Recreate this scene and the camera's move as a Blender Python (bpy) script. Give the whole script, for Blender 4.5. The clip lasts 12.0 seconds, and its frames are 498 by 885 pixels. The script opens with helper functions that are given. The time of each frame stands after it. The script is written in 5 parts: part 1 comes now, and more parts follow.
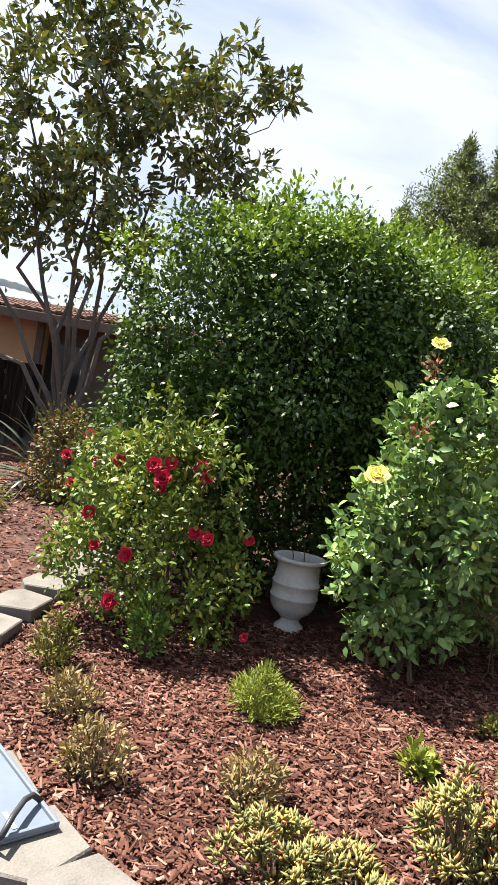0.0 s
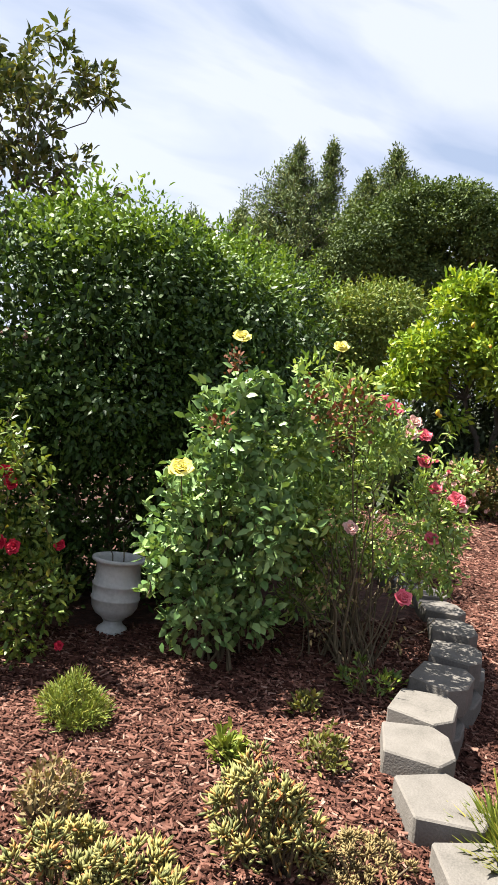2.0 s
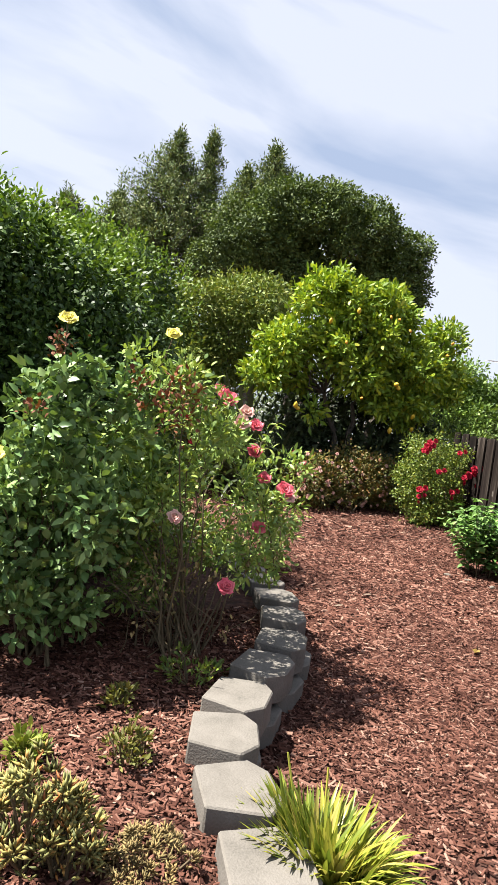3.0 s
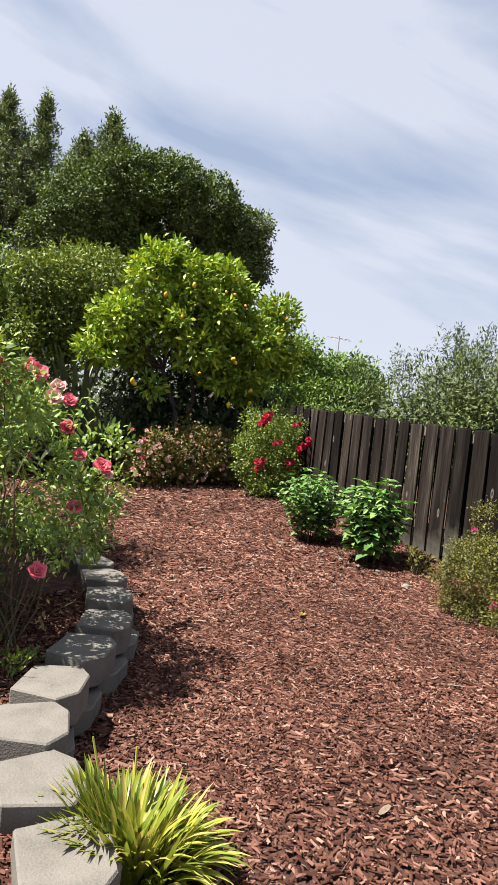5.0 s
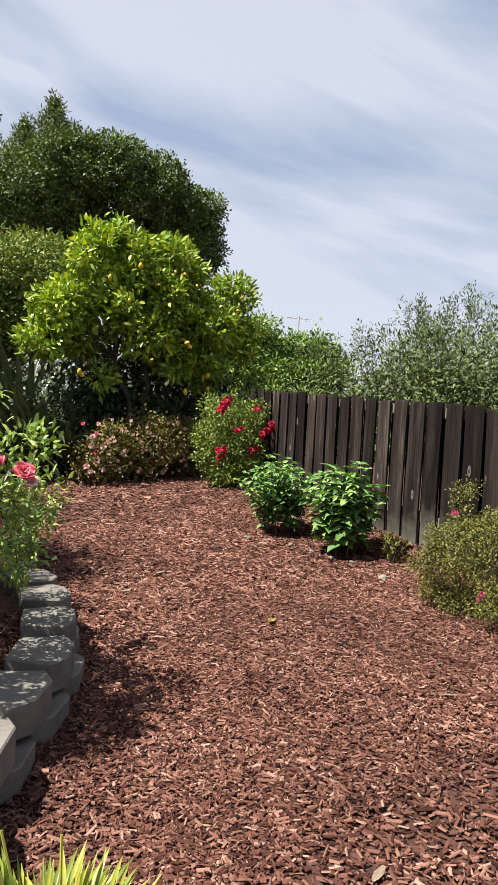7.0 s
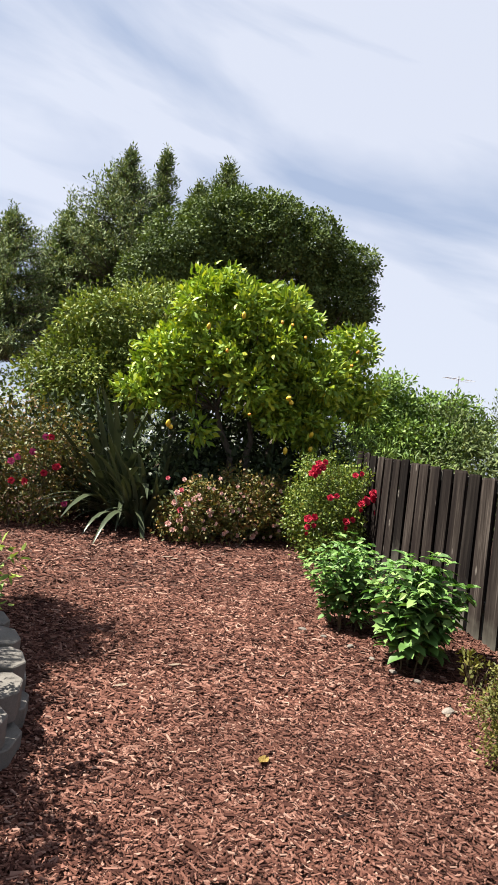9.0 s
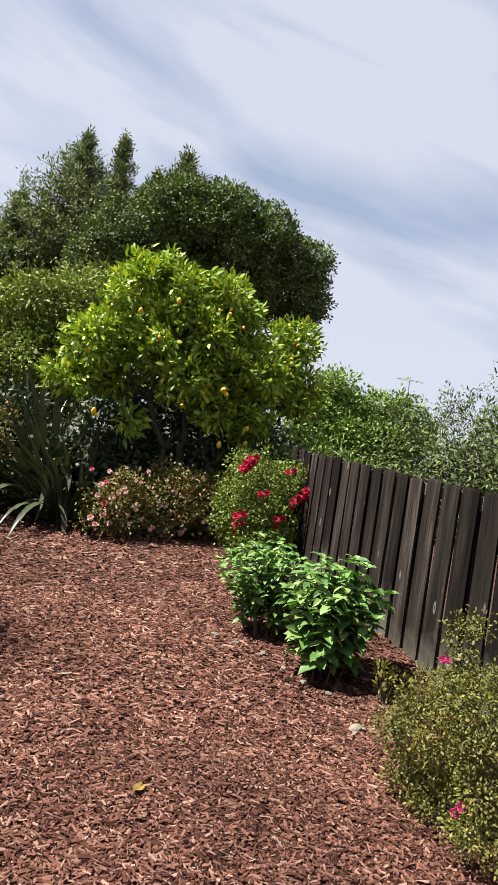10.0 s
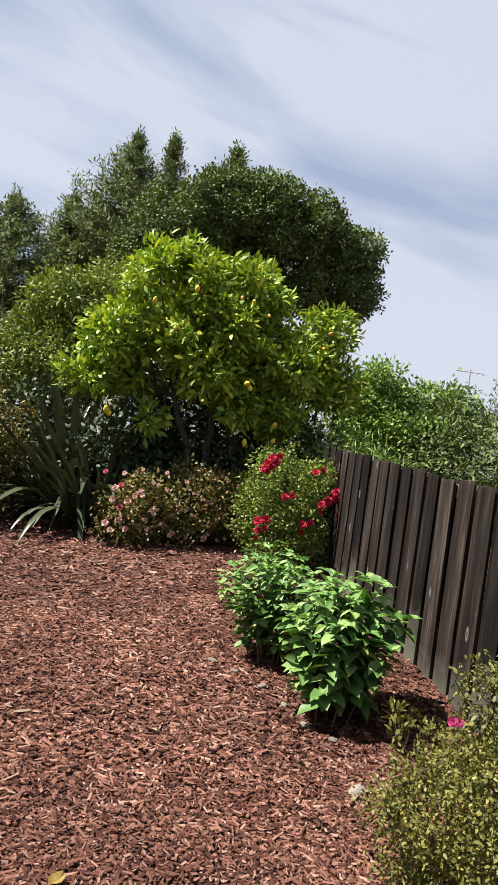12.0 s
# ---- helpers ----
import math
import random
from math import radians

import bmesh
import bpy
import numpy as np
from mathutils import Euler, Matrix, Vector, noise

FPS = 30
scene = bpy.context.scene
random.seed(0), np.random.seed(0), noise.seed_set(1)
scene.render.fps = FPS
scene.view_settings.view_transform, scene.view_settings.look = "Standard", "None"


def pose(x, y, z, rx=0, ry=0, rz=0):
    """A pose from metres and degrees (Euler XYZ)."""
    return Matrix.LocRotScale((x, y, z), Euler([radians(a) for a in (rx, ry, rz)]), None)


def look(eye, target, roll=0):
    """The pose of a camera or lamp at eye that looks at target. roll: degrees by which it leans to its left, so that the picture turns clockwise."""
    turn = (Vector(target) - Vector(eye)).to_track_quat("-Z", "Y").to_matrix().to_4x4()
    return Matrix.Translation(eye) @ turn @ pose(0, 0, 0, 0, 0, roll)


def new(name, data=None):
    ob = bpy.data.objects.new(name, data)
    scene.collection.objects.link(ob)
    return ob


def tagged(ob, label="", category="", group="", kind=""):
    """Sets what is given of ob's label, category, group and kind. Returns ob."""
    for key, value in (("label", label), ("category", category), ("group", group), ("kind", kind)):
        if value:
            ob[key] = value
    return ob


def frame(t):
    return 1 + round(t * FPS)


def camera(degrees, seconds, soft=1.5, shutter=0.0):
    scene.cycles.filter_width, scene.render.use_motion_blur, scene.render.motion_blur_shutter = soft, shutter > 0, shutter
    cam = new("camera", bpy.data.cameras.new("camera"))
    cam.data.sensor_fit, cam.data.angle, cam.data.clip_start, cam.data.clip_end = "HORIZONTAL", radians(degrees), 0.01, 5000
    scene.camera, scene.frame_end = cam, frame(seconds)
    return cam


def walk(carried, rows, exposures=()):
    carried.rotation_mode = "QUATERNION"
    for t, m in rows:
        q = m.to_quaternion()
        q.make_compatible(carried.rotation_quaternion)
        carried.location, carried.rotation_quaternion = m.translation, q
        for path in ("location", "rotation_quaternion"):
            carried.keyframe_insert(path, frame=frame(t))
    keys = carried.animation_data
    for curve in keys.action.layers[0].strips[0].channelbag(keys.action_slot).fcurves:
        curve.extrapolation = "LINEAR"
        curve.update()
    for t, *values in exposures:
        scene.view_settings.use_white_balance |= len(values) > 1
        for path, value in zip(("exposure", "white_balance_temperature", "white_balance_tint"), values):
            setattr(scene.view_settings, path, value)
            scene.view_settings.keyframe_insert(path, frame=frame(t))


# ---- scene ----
cam = camera(40.2, 12.0, soft=1.2)
METRES, EYE, TILT, LEAN, TURN = 4.021, 1.5, 0.0, 0.0, 0.0
ROWS = [
    (0.0, 0.0, 0.0, 0.0, 0.47, -2.79, -9.66),
    (0.5, 0.0078, 0.0086, -0.0019, -4.84, -2.44, -9.32),
    (1.0, 0.0207, 0.0133, -0.003, -8.55, -1.89, -8.65),
    (1.5, 0.039, 0.0071, -0.0012, -10.66, -1.68, -6.62),
    (2.0, 0.0655, -0.0007, 0.0022, -11.83, -0.98, -6.82),
    (2.5, 0.1034, -0.0044, 0.0055, -18.07, -0.71, -7.83),
    (3.0, 0.1368, -0.0053, 0.008, -22.0, -0.49, -7.97),
    (5.0, 0.1899, -0.0096, 0.0076, -34.48, -0.82, -6.26),
    (5.5, 0.2033, 0.0132, 0.0057, -39.73, -0.71, -7.96),
    (6.0, 0.212, 0.0408, 0.0115, -43.02, -0.01, -7.48),
    (6.5, 0.2364, 0.0652, 0.0122, -40.04, -1.05, -5.02),
    (8.5, 0.5087, 0.1494, 0.0388, -28.82, 0.34, -5.77),
    (9.0, 0.584, 0.1676, 0.0549, -23.76, 1.64, -6.91),
    (9.5, 0.6457, 0.1786, 0.0552, -25.18, -0.3, -4.62),
    (10.0, 0.6908, 0.2185, 0.0612, -27.56, 1.76, -8.59),
    (10.5, 0.7521, 0.2546, 0.0648, -24.42, 0.05, -7.23),
    (11.0, 0.8102, 0.2684, 0.0735, -21.51, -0.75, -6.01),
    (11.5, 0.8524, 0.2963, 0.0748, -22.29, -1.12, -5.03),
    (12.0, 0.8598, 0.3253, 0.0802, -22.31, 0.85, -7.84),
]
EXPOSURES = [(0.0, 2.12), (0.5, 2.15), (1.0, 2.05), (2.0, 2.0), (3.0, 1.90), (5.0, 1.66), (6.0, 1.56), (6.7, 1.60), (8.5, 1.66), (9.5, 1.82), (10.0, 1.62), (11.0, 1.86), (11.5, 1.80), (12.0, 1.58)]
walk(cam, [(t, pose(0, 0, EYE, TILT, LEAN, TURN) @ pose(METRES * x, METRES * y, METRES * z, 90 + pitch, roll, yaw)) for t, x, y, z, yaw, pitch, roll in ROWS],
     exposures=EXPOSURES)

# ---- world, sun ----
SUN_DIR = Vector((-0.72, 0.32, 1.3)).normalized()      # towards the sun
world = bpy.data.worlds.new("sky")
scene.world = world
world.use_nodes = True
wn, wl = world.node_tree.nodes, world.node_tree.links
wn.clear()
w_out = wn.new("ShaderNodeOutputWorld")
w_bg = wn.new("ShaderNodeBackground")
w_sky = wn.new("ShaderNodeTexSky")
w_sky.sky_type, w_sky.sun_disc = "NISHITA", False
w_sky.sun_elevation = math.asin(SUN_DIR.z)
w_sky.sun_rotation = math.atan2(SUN_DIR.x, SUN_DIR.y)
w_sky.air_density, w_sky.dust_density, w_sky.ozone_density = 1.0, 1.2, 1.5
w_tc = wn.new("ShaderNodeTexCoord")
w_map = wn.new("ShaderNodeMapping")
# thin high cloud in long soft streaks that sink towards +x
w_map.vector_type = "TEXTURE"
w_map.inputs["Rotation"].default_value = (Matrix.Rotation(radians(-24), 3, "Z") @ Matrix.Rotation(radians(15), 3, "Y")).to_euler()
w_map.inputs["Scale"].default_value = (0.9, 0.7, 0.20)
w_map.inputs["Location"].default_value = (0.3, 0.0, 0.02)
w_noise = wn.new("ShaderNodeTexNoise")
w_noise.inputs["Scale"].default_value = 1.35
w_noise.inputs["Detail"].default_value = 6.0
w_noise.inputs["Roughness"].default_value = 0.5
w_noise.inputs["Distortion"].default_value = 0.5
w_ramp = wn.new("ShaderNodeValToRGB")
w_ramp.color_ramp.elements[0].position, w_ramp.color_ramp.elements[0].color = 0.38, (0.0, 0.0, 0.0, 1)
w_ramp.color_ramp.elements[1].position, w_ramp.color_ramp.elements[1].color = 0.56, (1.0, 1.0, 1.0, 1)
w_mix = wn.new("ShaderNodeMix")
w_mix.data_type = "RGBA"
w_mix.inputs["Factor"].default_value = 0.82
w_cloud = wn.new("ShaderNodeMix")
w_cloud.data_type = "RGBA"
w_cloud.inputs["A"].default_value = (4.5, 5.4, 7.3, 1)
w_cloud.inputs["B"].default_value = (7.9, 8.3, 9.5, 1)
wl.new(w_tc.outputs["Generated"], w_map.inputs["Vector"])
wl.new(w_map.outputs["Vector"], w_noise.inputs["Vector"])
wl.new(w_noise.outputs["Fac"], w_ramp.inputs["Fac"])
wl.new(w_ramp.outputs["Color"], w_cloud.inputs["Factor"])
wl.new(w_cloud.outputs["Result"], w_mix.inputs["B"])
wl.new(w_sky.outputs["Color"], w_mix.inputs["A"])
wl.new(w_mix.outputs["Result"], w_bg.inputs["Color"])
w_bg.inputs["Strength"].default_value = 0.033
wl.new(w_bg.outputs["Background"], w_out.inputs["Surface"])

sun_data = bpy.data.lights.new("sun", "SUN")
sun_data.energy, sun_data.angle, sun_data.color = 5.0, radians(0.55), (1.0, 0.95, 0.86)
sun = new("sun", sun_data)
sun.matrix_world = look((-6, 4, 12), Vector((-6, 4, 12)) - SUN_DIR)

# ---- materials ----


def nodes_of(name):
    m = bpy.data.materials.new(name)
    m.use_nodes = True
    return m, m.node_tree.nodes, m.node_tree.links, m.node_tree.nodes["Principled BSDF"]


def ramp(nt, stops):
    r = nt.new("ShaderNodeValToRGB")
    e = r.color_ramp.elements
    while len(e) < len(stops):
        e.new(0.5)
    for el, (p, c) in zip(e, stops):
        el.position, el.color = p, (*c, 1)
    return r


def leaf_material(name, stops, rough=0.42, through_light=0.28, patch=2.0, low=0.65, glow=(1.7, 1.6, 0.7), by_object=False, spread=(0.12, 0.90)):
    """Leaves: one colour a leaf, with larger patches of older and younger growth."""
    m, nt, ln, b = nodes_of(name)
    geo = nt.new("ShaderNodeNewGeometry")
    r = ramp(nt, stops)
    info = nt.new("ShaderNodeObjectInfo")
    calm = nt.new("ShaderNodeMapRange")
    calm.inputs["To Min"].default_value, calm.inputs["To Max"].default_value = spread
    ln.new(info.outputs["Random"] if by_object else geo.outputs["Random Per Island"], calm.inputs["Value"])
    ln.new(calm.outputs["Result"], r.inputs["Fac"])
    tc = nt.new("ShaderNodeTexCoord")
    n = nt.new("ShaderNodeTexNoise")
    n.inputs["Scale"].default_value, n.inputs["Detail"].default_value = patch, 3
    ln.new(tc.outputs["Object"], n.inputs["Vector"])
    v = ramp(nt, [(0.3, (low, low, low * 0.95)), (0.7, (1.15, 1.12, 1.0))])
    ln.new(n.outputs["Fac"], v.inputs["Fac"])
    mul = nt.new("ShaderNodeMix")
    mul.data_type, mul.blend_type = "RGBA", "MULTIPLY"
    mul.inputs["Factor"].default_value = 1
    ln.new(r.outputs["Color"], mul.inputs["A"])
    ln.new(v.outputs["Color"], mul.inputs["B"])
    ln.new(mul.outputs["Result"], b.inputs["Base Color"])
    b.inputs["Roughness"].default_value = rough + 0.12
    b.inputs["Specular IOR Level"].default_value = 0.28
    tr = nt.new("ShaderNodeBsdfTranslucent")
    warm = nt.new("ShaderNodeMix")
    warm.data_type, warm.blend_type = "RGBA", "MULTIPLY"
    warm.inputs["Factor"].default_value = 1
    warm.inputs["B"].default_value = (*glow, 1)
    ln.new(mul.outputs["Result"], warm.inputs["A"])
    ln.new(warm.outputs["Result"], tr.inputs["Color"])
    mx = nt.new("ShaderNodeMixShader")
    mx.inputs[0].default_value = through_light * 0.5
    ln.new(b.outputs[0], mx.inputs[1])
    ln.new(tr.outputs[0], mx.inputs[2])
    ln.new(mx.outputs[0], nt["Material Output"].inputs["Surface"])
    return m


def surface(name, stops, scale, rough=0.8, bump=0.3, detail=6, fine=None, stretch=(1, 1, 1), depth=0.01, random_tint=0.0, island=False, metal=0.0, spec=0.3):
    """A solid surface: two scales of noise in the colour, and relief."""
    m, nt, ln, b = nodes_of(name)
    tc = nt.new("ShaderNodeTexCoord")
    mp = nt.new("ShaderNodeMapping")
    mp.inputs["Scale"].default_value = stretch
    ln.new(tc.outputs["Object"], mp.inputs["Vector"])
    info = nt.new("ShaderNodeObjectInfo")
    shift = nt.new("ShaderNodeMath")
    shift.operation = "MULTIPLY"
    shift.inputs[1].default_value = 37.0
    ln.new(info.outputs["Random"], shift.inputs[0])
    ln.new(shift.outputs[0], mp.inputs["Location"])
    n1, n2 = nt.new("ShaderNodeTexNoise"), nt.new("ShaderNodeTexNoise")
    n1.inputs["Scale"].default_value, n1.inputs["Detail"].default_value = scale, detail
    n2.inputs["Scale"].default_value, n2.inputs["Detail"].default_value = fine or scale * 9, 4
    for n in (n1, n2):
        ln.new(mp.outputs["Vector"], n.inputs["Vector"])
    add = nt.new("ShaderNodeMath")
    add.operation = "MULTIPLY_ADD"
    add.inputs[1].default_value = 0.55
    ln.new(n2.outputs["Fac"], add.inputs[0])
    half = nt.new("ShaderNodeMath")
    half.operation = "MULTIPLY_ADD"
    half.inputs[1].default_value, half.inputs[2].default_value = 0.9, -0.2
    ln.new(n1.outputs["Fac"], half.inputs[0])
    ln.new(half.outputs[0], add.inputs[2])
    r = ramp(nt, stops)
    ln.new(add.outputs[0], r.inputs["Fac"])
    col = r.outputs["Color"]
    if random_tint or island:
        tint = nt.new("ShaderNodeMapRange")
        tint.inputs["To Min"].default_value, tint.inputs["To Max"].default_value = 1 - random_tint, 1 + random_tint
        if island:
            g = nt.new("ShaderNodeNewGeometry")
            ln.new(g.outputs["Random Per Island"], tint.inputs["Value"])
        else:
            ln.new(info.outputs["Random"], tint.inputs["Value"])
        mul = nt.new("ShaderNodeVectorMath")
        mul.operation = "SCALE"
        ln.new(col, mul.inputs[0])
        ln.new(tint.outputs["Result"], mul.inputs["Scale"])
        col = mul.outputs["Vector"]
    ln.new(col, b.inputs["Base Color"])
    b.inputs["Roughness"].default_value = rough
    b.inputs["Metallic"].default_value = metal
    b.inputs["Specular IOR Level"].default_value = spec
    if bump:
        bp = nt.new("ShaderNodeBump")
        bp.inputs["Strength"].default_value, bp.inputs["Distance"].default_value = bump, depth
        ln.new(add.outputs[0], bp.inputs["Height"])
        ln.new(bp.outputs["Normal"], b.inputs["Normal"])
    return m


M_HEDGE = leaf_material("hedge_leaf", [(0.0, (0.015, 0.041, 0.009)), (0.5, (0.039, 0.083, 0.017)), (0.85, (0.078, 0.137, 0.027)), (1.0, (0.129, 0.186, 0.046))], 0.42, 0.27, 1.8)
# new leaf colour, brightened further for the sun on the hedge top
M_HEDGE_SUNLIT_TIP = leaf_material("hedge_sunlit_new_leaf", [(0.0, (0.060, 0.125, 0.016)), (0.5, (0.125, 0.220, 0.028)), (1.0, (0.230, 0.330, 0.055))], 0.42, 0.30, 1.8)
M_ROSE = leaf_material("rose_leaf", [(0.0, (0.064, 0.132, 0.045)), (0.5, (0.143, 0.246, 0.083)), (0.9, (0.264, 0.378, 0.145)), (1.0, (0.413, 0.402, 0.113))], 0.30, 0.25)
M_ROSE_RED = leaf_material("red_rose_leaf", [(0.0, (0.050, 0.094, 0.019)), (0.5, (0.111, 0.168, 0.030)), (0.85, (0.214, 0.254, 0.049)), (1.0, (0.348, 0.179, 0.047))], 0.33, 0.26)
M_ROSE_THIN = leaf_material("pink_rose_leaf", [(0.0, (0.085, 0.163, 0.049)), (0.5, (0.189, 0.292, 0.069)), (0.9, (0.330, 0.416, 0.113)), (1.0, (0.568, 0.371, 0.127))], 0.36, 0.28)
M_COPPER = leaf_material("coppery_leaf", [(0.0, (0.048, 0.072, 0.016)), (0.4, (0.120, 0.128, 0.026)), (0.75, (0.227, 0.135, 0.040)), (1.0, (0.322, 0.124, 0.055))], 0.45, 0.22)
M_MIXED = leaf_material("bronzing_rose_leaf", [(0.0, (0.032, 0.050, 0.013)), (0.45, (0.105, 0.115, 0.027)), (0.75, (0.180, 0.125, 0.038)), (1.0, (0.270, 0.115, 0.065))], 0.42, 0.22)
M_MAGNOLIA = leaf_material("magnolia_leaf", [(0.0, (0.030, 0.056, 0.020)), (0.45, (0.085, 0.118, 0.038)), (0.82, (0.175, 0.185, 0.052)), (1.0, (0.280, 0.215, 0.058))], 0.22, 0.22, 1.0)
M_LEMON = leaf_material("lemon_leaf", [(0.0, (0.072, 0.147, 0.018)), (0.5, (0.178, 0.282, 0.028)), (0.85, (0.339, 0.420, 0.042)), (1.0, (0.642, 0.576, 0.070))], 0.36, 0.30, 1.1)
M_OAK = leaf_material("oak_leaf", [(0.0, (0.030, 0.056, 0.014)), (0.6, (0.078, 0.125, 0.028)), (1.0, (0.167, 0.221, 0.056))], 0.55, 0.18, 0.7)
M_PINE = leaf_material("pine_needle", [(0.0, (0.041, 0.081, 0.031)), (0.6, (0.119, 0.170, 0.061)), (1.0, (0.278, 0.309, 0.132))], 0.6, 0.15, 0.5)
M_SHRUB = leaf_material("yellowish_shrub_leaf", [(0.0, (0.060, 0.095, 0.019)), (0.5, (0.131, 0.194, 0.031)), (1.0, (0.251, 0.258, 0.052))], 0.5, 0.22, 0.8)
M_OLIVE = leaf_material("olive_leaf", [(0.0, (0.035, 0.060, 0.018)), (0.6, (0.084, 0.120, 0.038)), (1.0, (0.189, 0.221, 0.089))], 0.6, 0.15, 0.7)
M_FRESH = leaf_material("bright_leaf", [(0.0, (0.055, 0.110, 0.018)), (0.5, (0.115, 0.202, 0.037)), (1.0, (0.221, 0.317, 0.066))], 0.45, 0.25, 1.2)
M_BROAD = leaf_material("broad_leaf", [(0.0, (0.047, 0.110, 0.026)), (0.5, (0.111, 0.218, 0.055)), (1.0, (0.251, 0.358, 0.126))], 0.36, 0.28, 3.0, 0.65, (1.1, 1.5, 0.5), by_object=True)
M_BROAD_REST = leaf_material("broad_leaf_rest", [(0.0, (0.047, 0.110, 0.026)), (0.5, (0.111, 0.218, 0.055)), (1.0, (0.251, 0.358, 0.126))], 0.36, 0.28, 3.0, 0.65, (0.760, 1.143, 0.313))
M_YBUSH = leaf_material("mottled_leaf", [(0.0, (0.053, 0.061, 0.015)), (0.5, (0.113, 0.118, 0.025)), (0.9, (0.196, 0.179, 0.042)), (1.0, (0.248, 0.125, 0.052))], 0.45, 0.25, 3.0)
M_SEDUM = leaf_material("sedum_leaf", [(0.0, (0.100, 0.115, 0.042)), (0.45, (0.215, 0.205, 0.072)), (0.82, (0.340, 0.290, 0.095)), (0.95, (0.360, 0.180, 0.055)), (1.0, (0.330, 0.110, 0.040))], 0.5, 0.12, 6.0, 0.7, spread=(0.0, 1.0))
M_DRY = leaf_material("dry_sprig", [(0.0, (0.106, 0.090, 0.041)), (0.5, (0.204, 0.156, 0.070)), (1.0, (0.326, 0.228, 0.106))], 0.6, 0.15, 6.0, 0.75)
M_TUFT = leaf_material("herb_leaf", [(0.0, (0.081, 0.121, 0.018)), (0.6, (0.170, 0.213, 0.033)), (1.0, (0.291, 0.270, 0.068))], 0.45, 0.25, 6.0, 0.8)
# deep shade under the lemon tree, put into a darker leaf colour
M_SHADED_LEAF = leaf_material("deep_shade_leaf", [(0.0, (0.018, 0.032, 0.014)), (0.6, (0.036, 0.056, 0.022)), (1.0, (0.070, 0.090, 0.036))], 0.40, 0.08, 1.5)
M_AGAVE = leaf_material("strap_leaf_grey", [(0.0, (0.030, 0.044, 0.026)), (1.0, (0.110, 0.129, 0.078))], 0.16, 0.06, 2.0)
M_DRYFLOWER = leaf_material("spent_bloom", [(0.0, (0.085, 0.022, 0.012)), (1.0, (0.250, 0.100, 0.045))], 0.6, 0.15, 4.0)


def blade_material(name, joined=False):
    m, nt, ln, b = nodes_of(name)
    info = nt.new("ShaderNodeNewGeometry" if joined else "ShaderNodeObjectInfo")
    r = ramp(nt, [(0.0, (0.085, 0.130, 0.014)), (0.4, (0.200, 0.240, 0.026)), (0.8, (0.370, 0.350, 0.055)), (1.0, (0.50, 0.40, 0.12))])
    ln.new(info.outputs["Random Per Island" if joined else "Random"], r.inputs["Fac"])
    ln.new(r.outputs["Color"], b.inputs["Base Color"])
    b.inputs["Roughness"].default_value = 0.35
    tr = nt.new("ShaderNodeBsdfTranslucent")
    ln.new(r.outputs["Color"], tr.inputs["Color"])
    mx = nt.new("ShaderNodeMixShader")
    mx.inputs[0].default_value = 0.3
    ln.new(b.outputs[0], mx.inputs[1])
    ln.new(tr.outputs[0], mx.inputs[2])
    ln.new(mx.outputs[0], nt["Material Output"].inputs["Surface"])
    return m


M_BLADE = blade_material("lily_blade")
M_BLADE_REST = blade_material("lily_blade_rest", True)


def petal_material(name, a, b):
    return leaf_material(name, [(0.0, a), (1.0, b)], 0.5, 0.3, 20.0, 0.85, (1.1, 1.05, 1.0))


M_RED = petal_material("red_petal", (0.336, 0.006, 0.024), (0.496, 0.016, 0.056))
M_PINK = petal_material("pink_petal", (0.592, 0.068, 0.128), (0.680, 0.192, 0.240))
M_PALE = petal_material("pale_pink_petal", (0.600, 0.304, 0.304), (0.680, 0.496, 0.440))
M_YELLOW = petal_material("yellow_petal", (0.688, 0.624, 0.080), (0.736, 0.704, 0.288))
M_MAGENTA = petal_material("magenta_petal", (0.416, 0.024, 0.136), (0.576, 0.096, 0.256))
M_BARK = surface("bark", [(0.2, (0.037, 0.030, 0.024)), (0.8, (0.126, 0.104, 0.085))], 6, 0.9, 0.6, stretch=(1, 1, 0.25), depth=0.02)
M_BARK_PALE = surface("pale_bark", [(0.2, (0.041, 0.033, 0.028)), (0.8, (0.118, 0.104, 0.089))], 6, 0.9, 0.5, stretch=(1, 1, 0.3), depth=0.02)
M_CANE = surface("cane", [(0.2, (0.044, 0.041, 0.018)), (0.8, (0.126, 0.089, 0.052))], 20, 0.7, 0.3, depth=0.003)
M_BLOCK = surface("concrete_block", [(0.15, (0.062, 0.058, 0.051)), (0.45, (0.122, 0.111, 0.098)), (0.85, (0.172, 0.157, 0.141))], 7, 0.95, 0.9, fine=120, depth=0.006, random_tint=0.07)
M_URN = surface("urn_plaster", [(0.15, (0.306, 0.306, 0.289)), (0.6, (0.510, 0.510, 0.493)), (0.9, (0.578, 0.578, 0.561))], 5, 0.75, 0.3, depth=0.004)
M_SOIL = surface("mulch_soil", [(0.2, (0.012, 0.006, 0.004)), (0.5, (0.045, 0.018, 0.012)), (0.8, (0.104, 0.047, 0.034))], 16, 0.95, 0.9, fine=60, depth=0.02)
M_BOARD = surface("weathered_board", [(0.25, (0.004, 0.003, 0.003)), (0.47, (0.011, 0.008, 0.007)), (0.64, (0.024, 0.019, 0.016)), (0.87, (0.081, 0.067, 0.058))], 9, 0.95, 0.7, stretch=(1, 1, 0.07), fine=45, depth=0.005, random_tint=0.45, spec=0.08)


def add_knots(m):
    """Pale ringed knots and scars scattered over the boards."""
    nt, ln = m.node_tree.nodes, m.node_tree.links
    b = nt["Principled BSDF"]
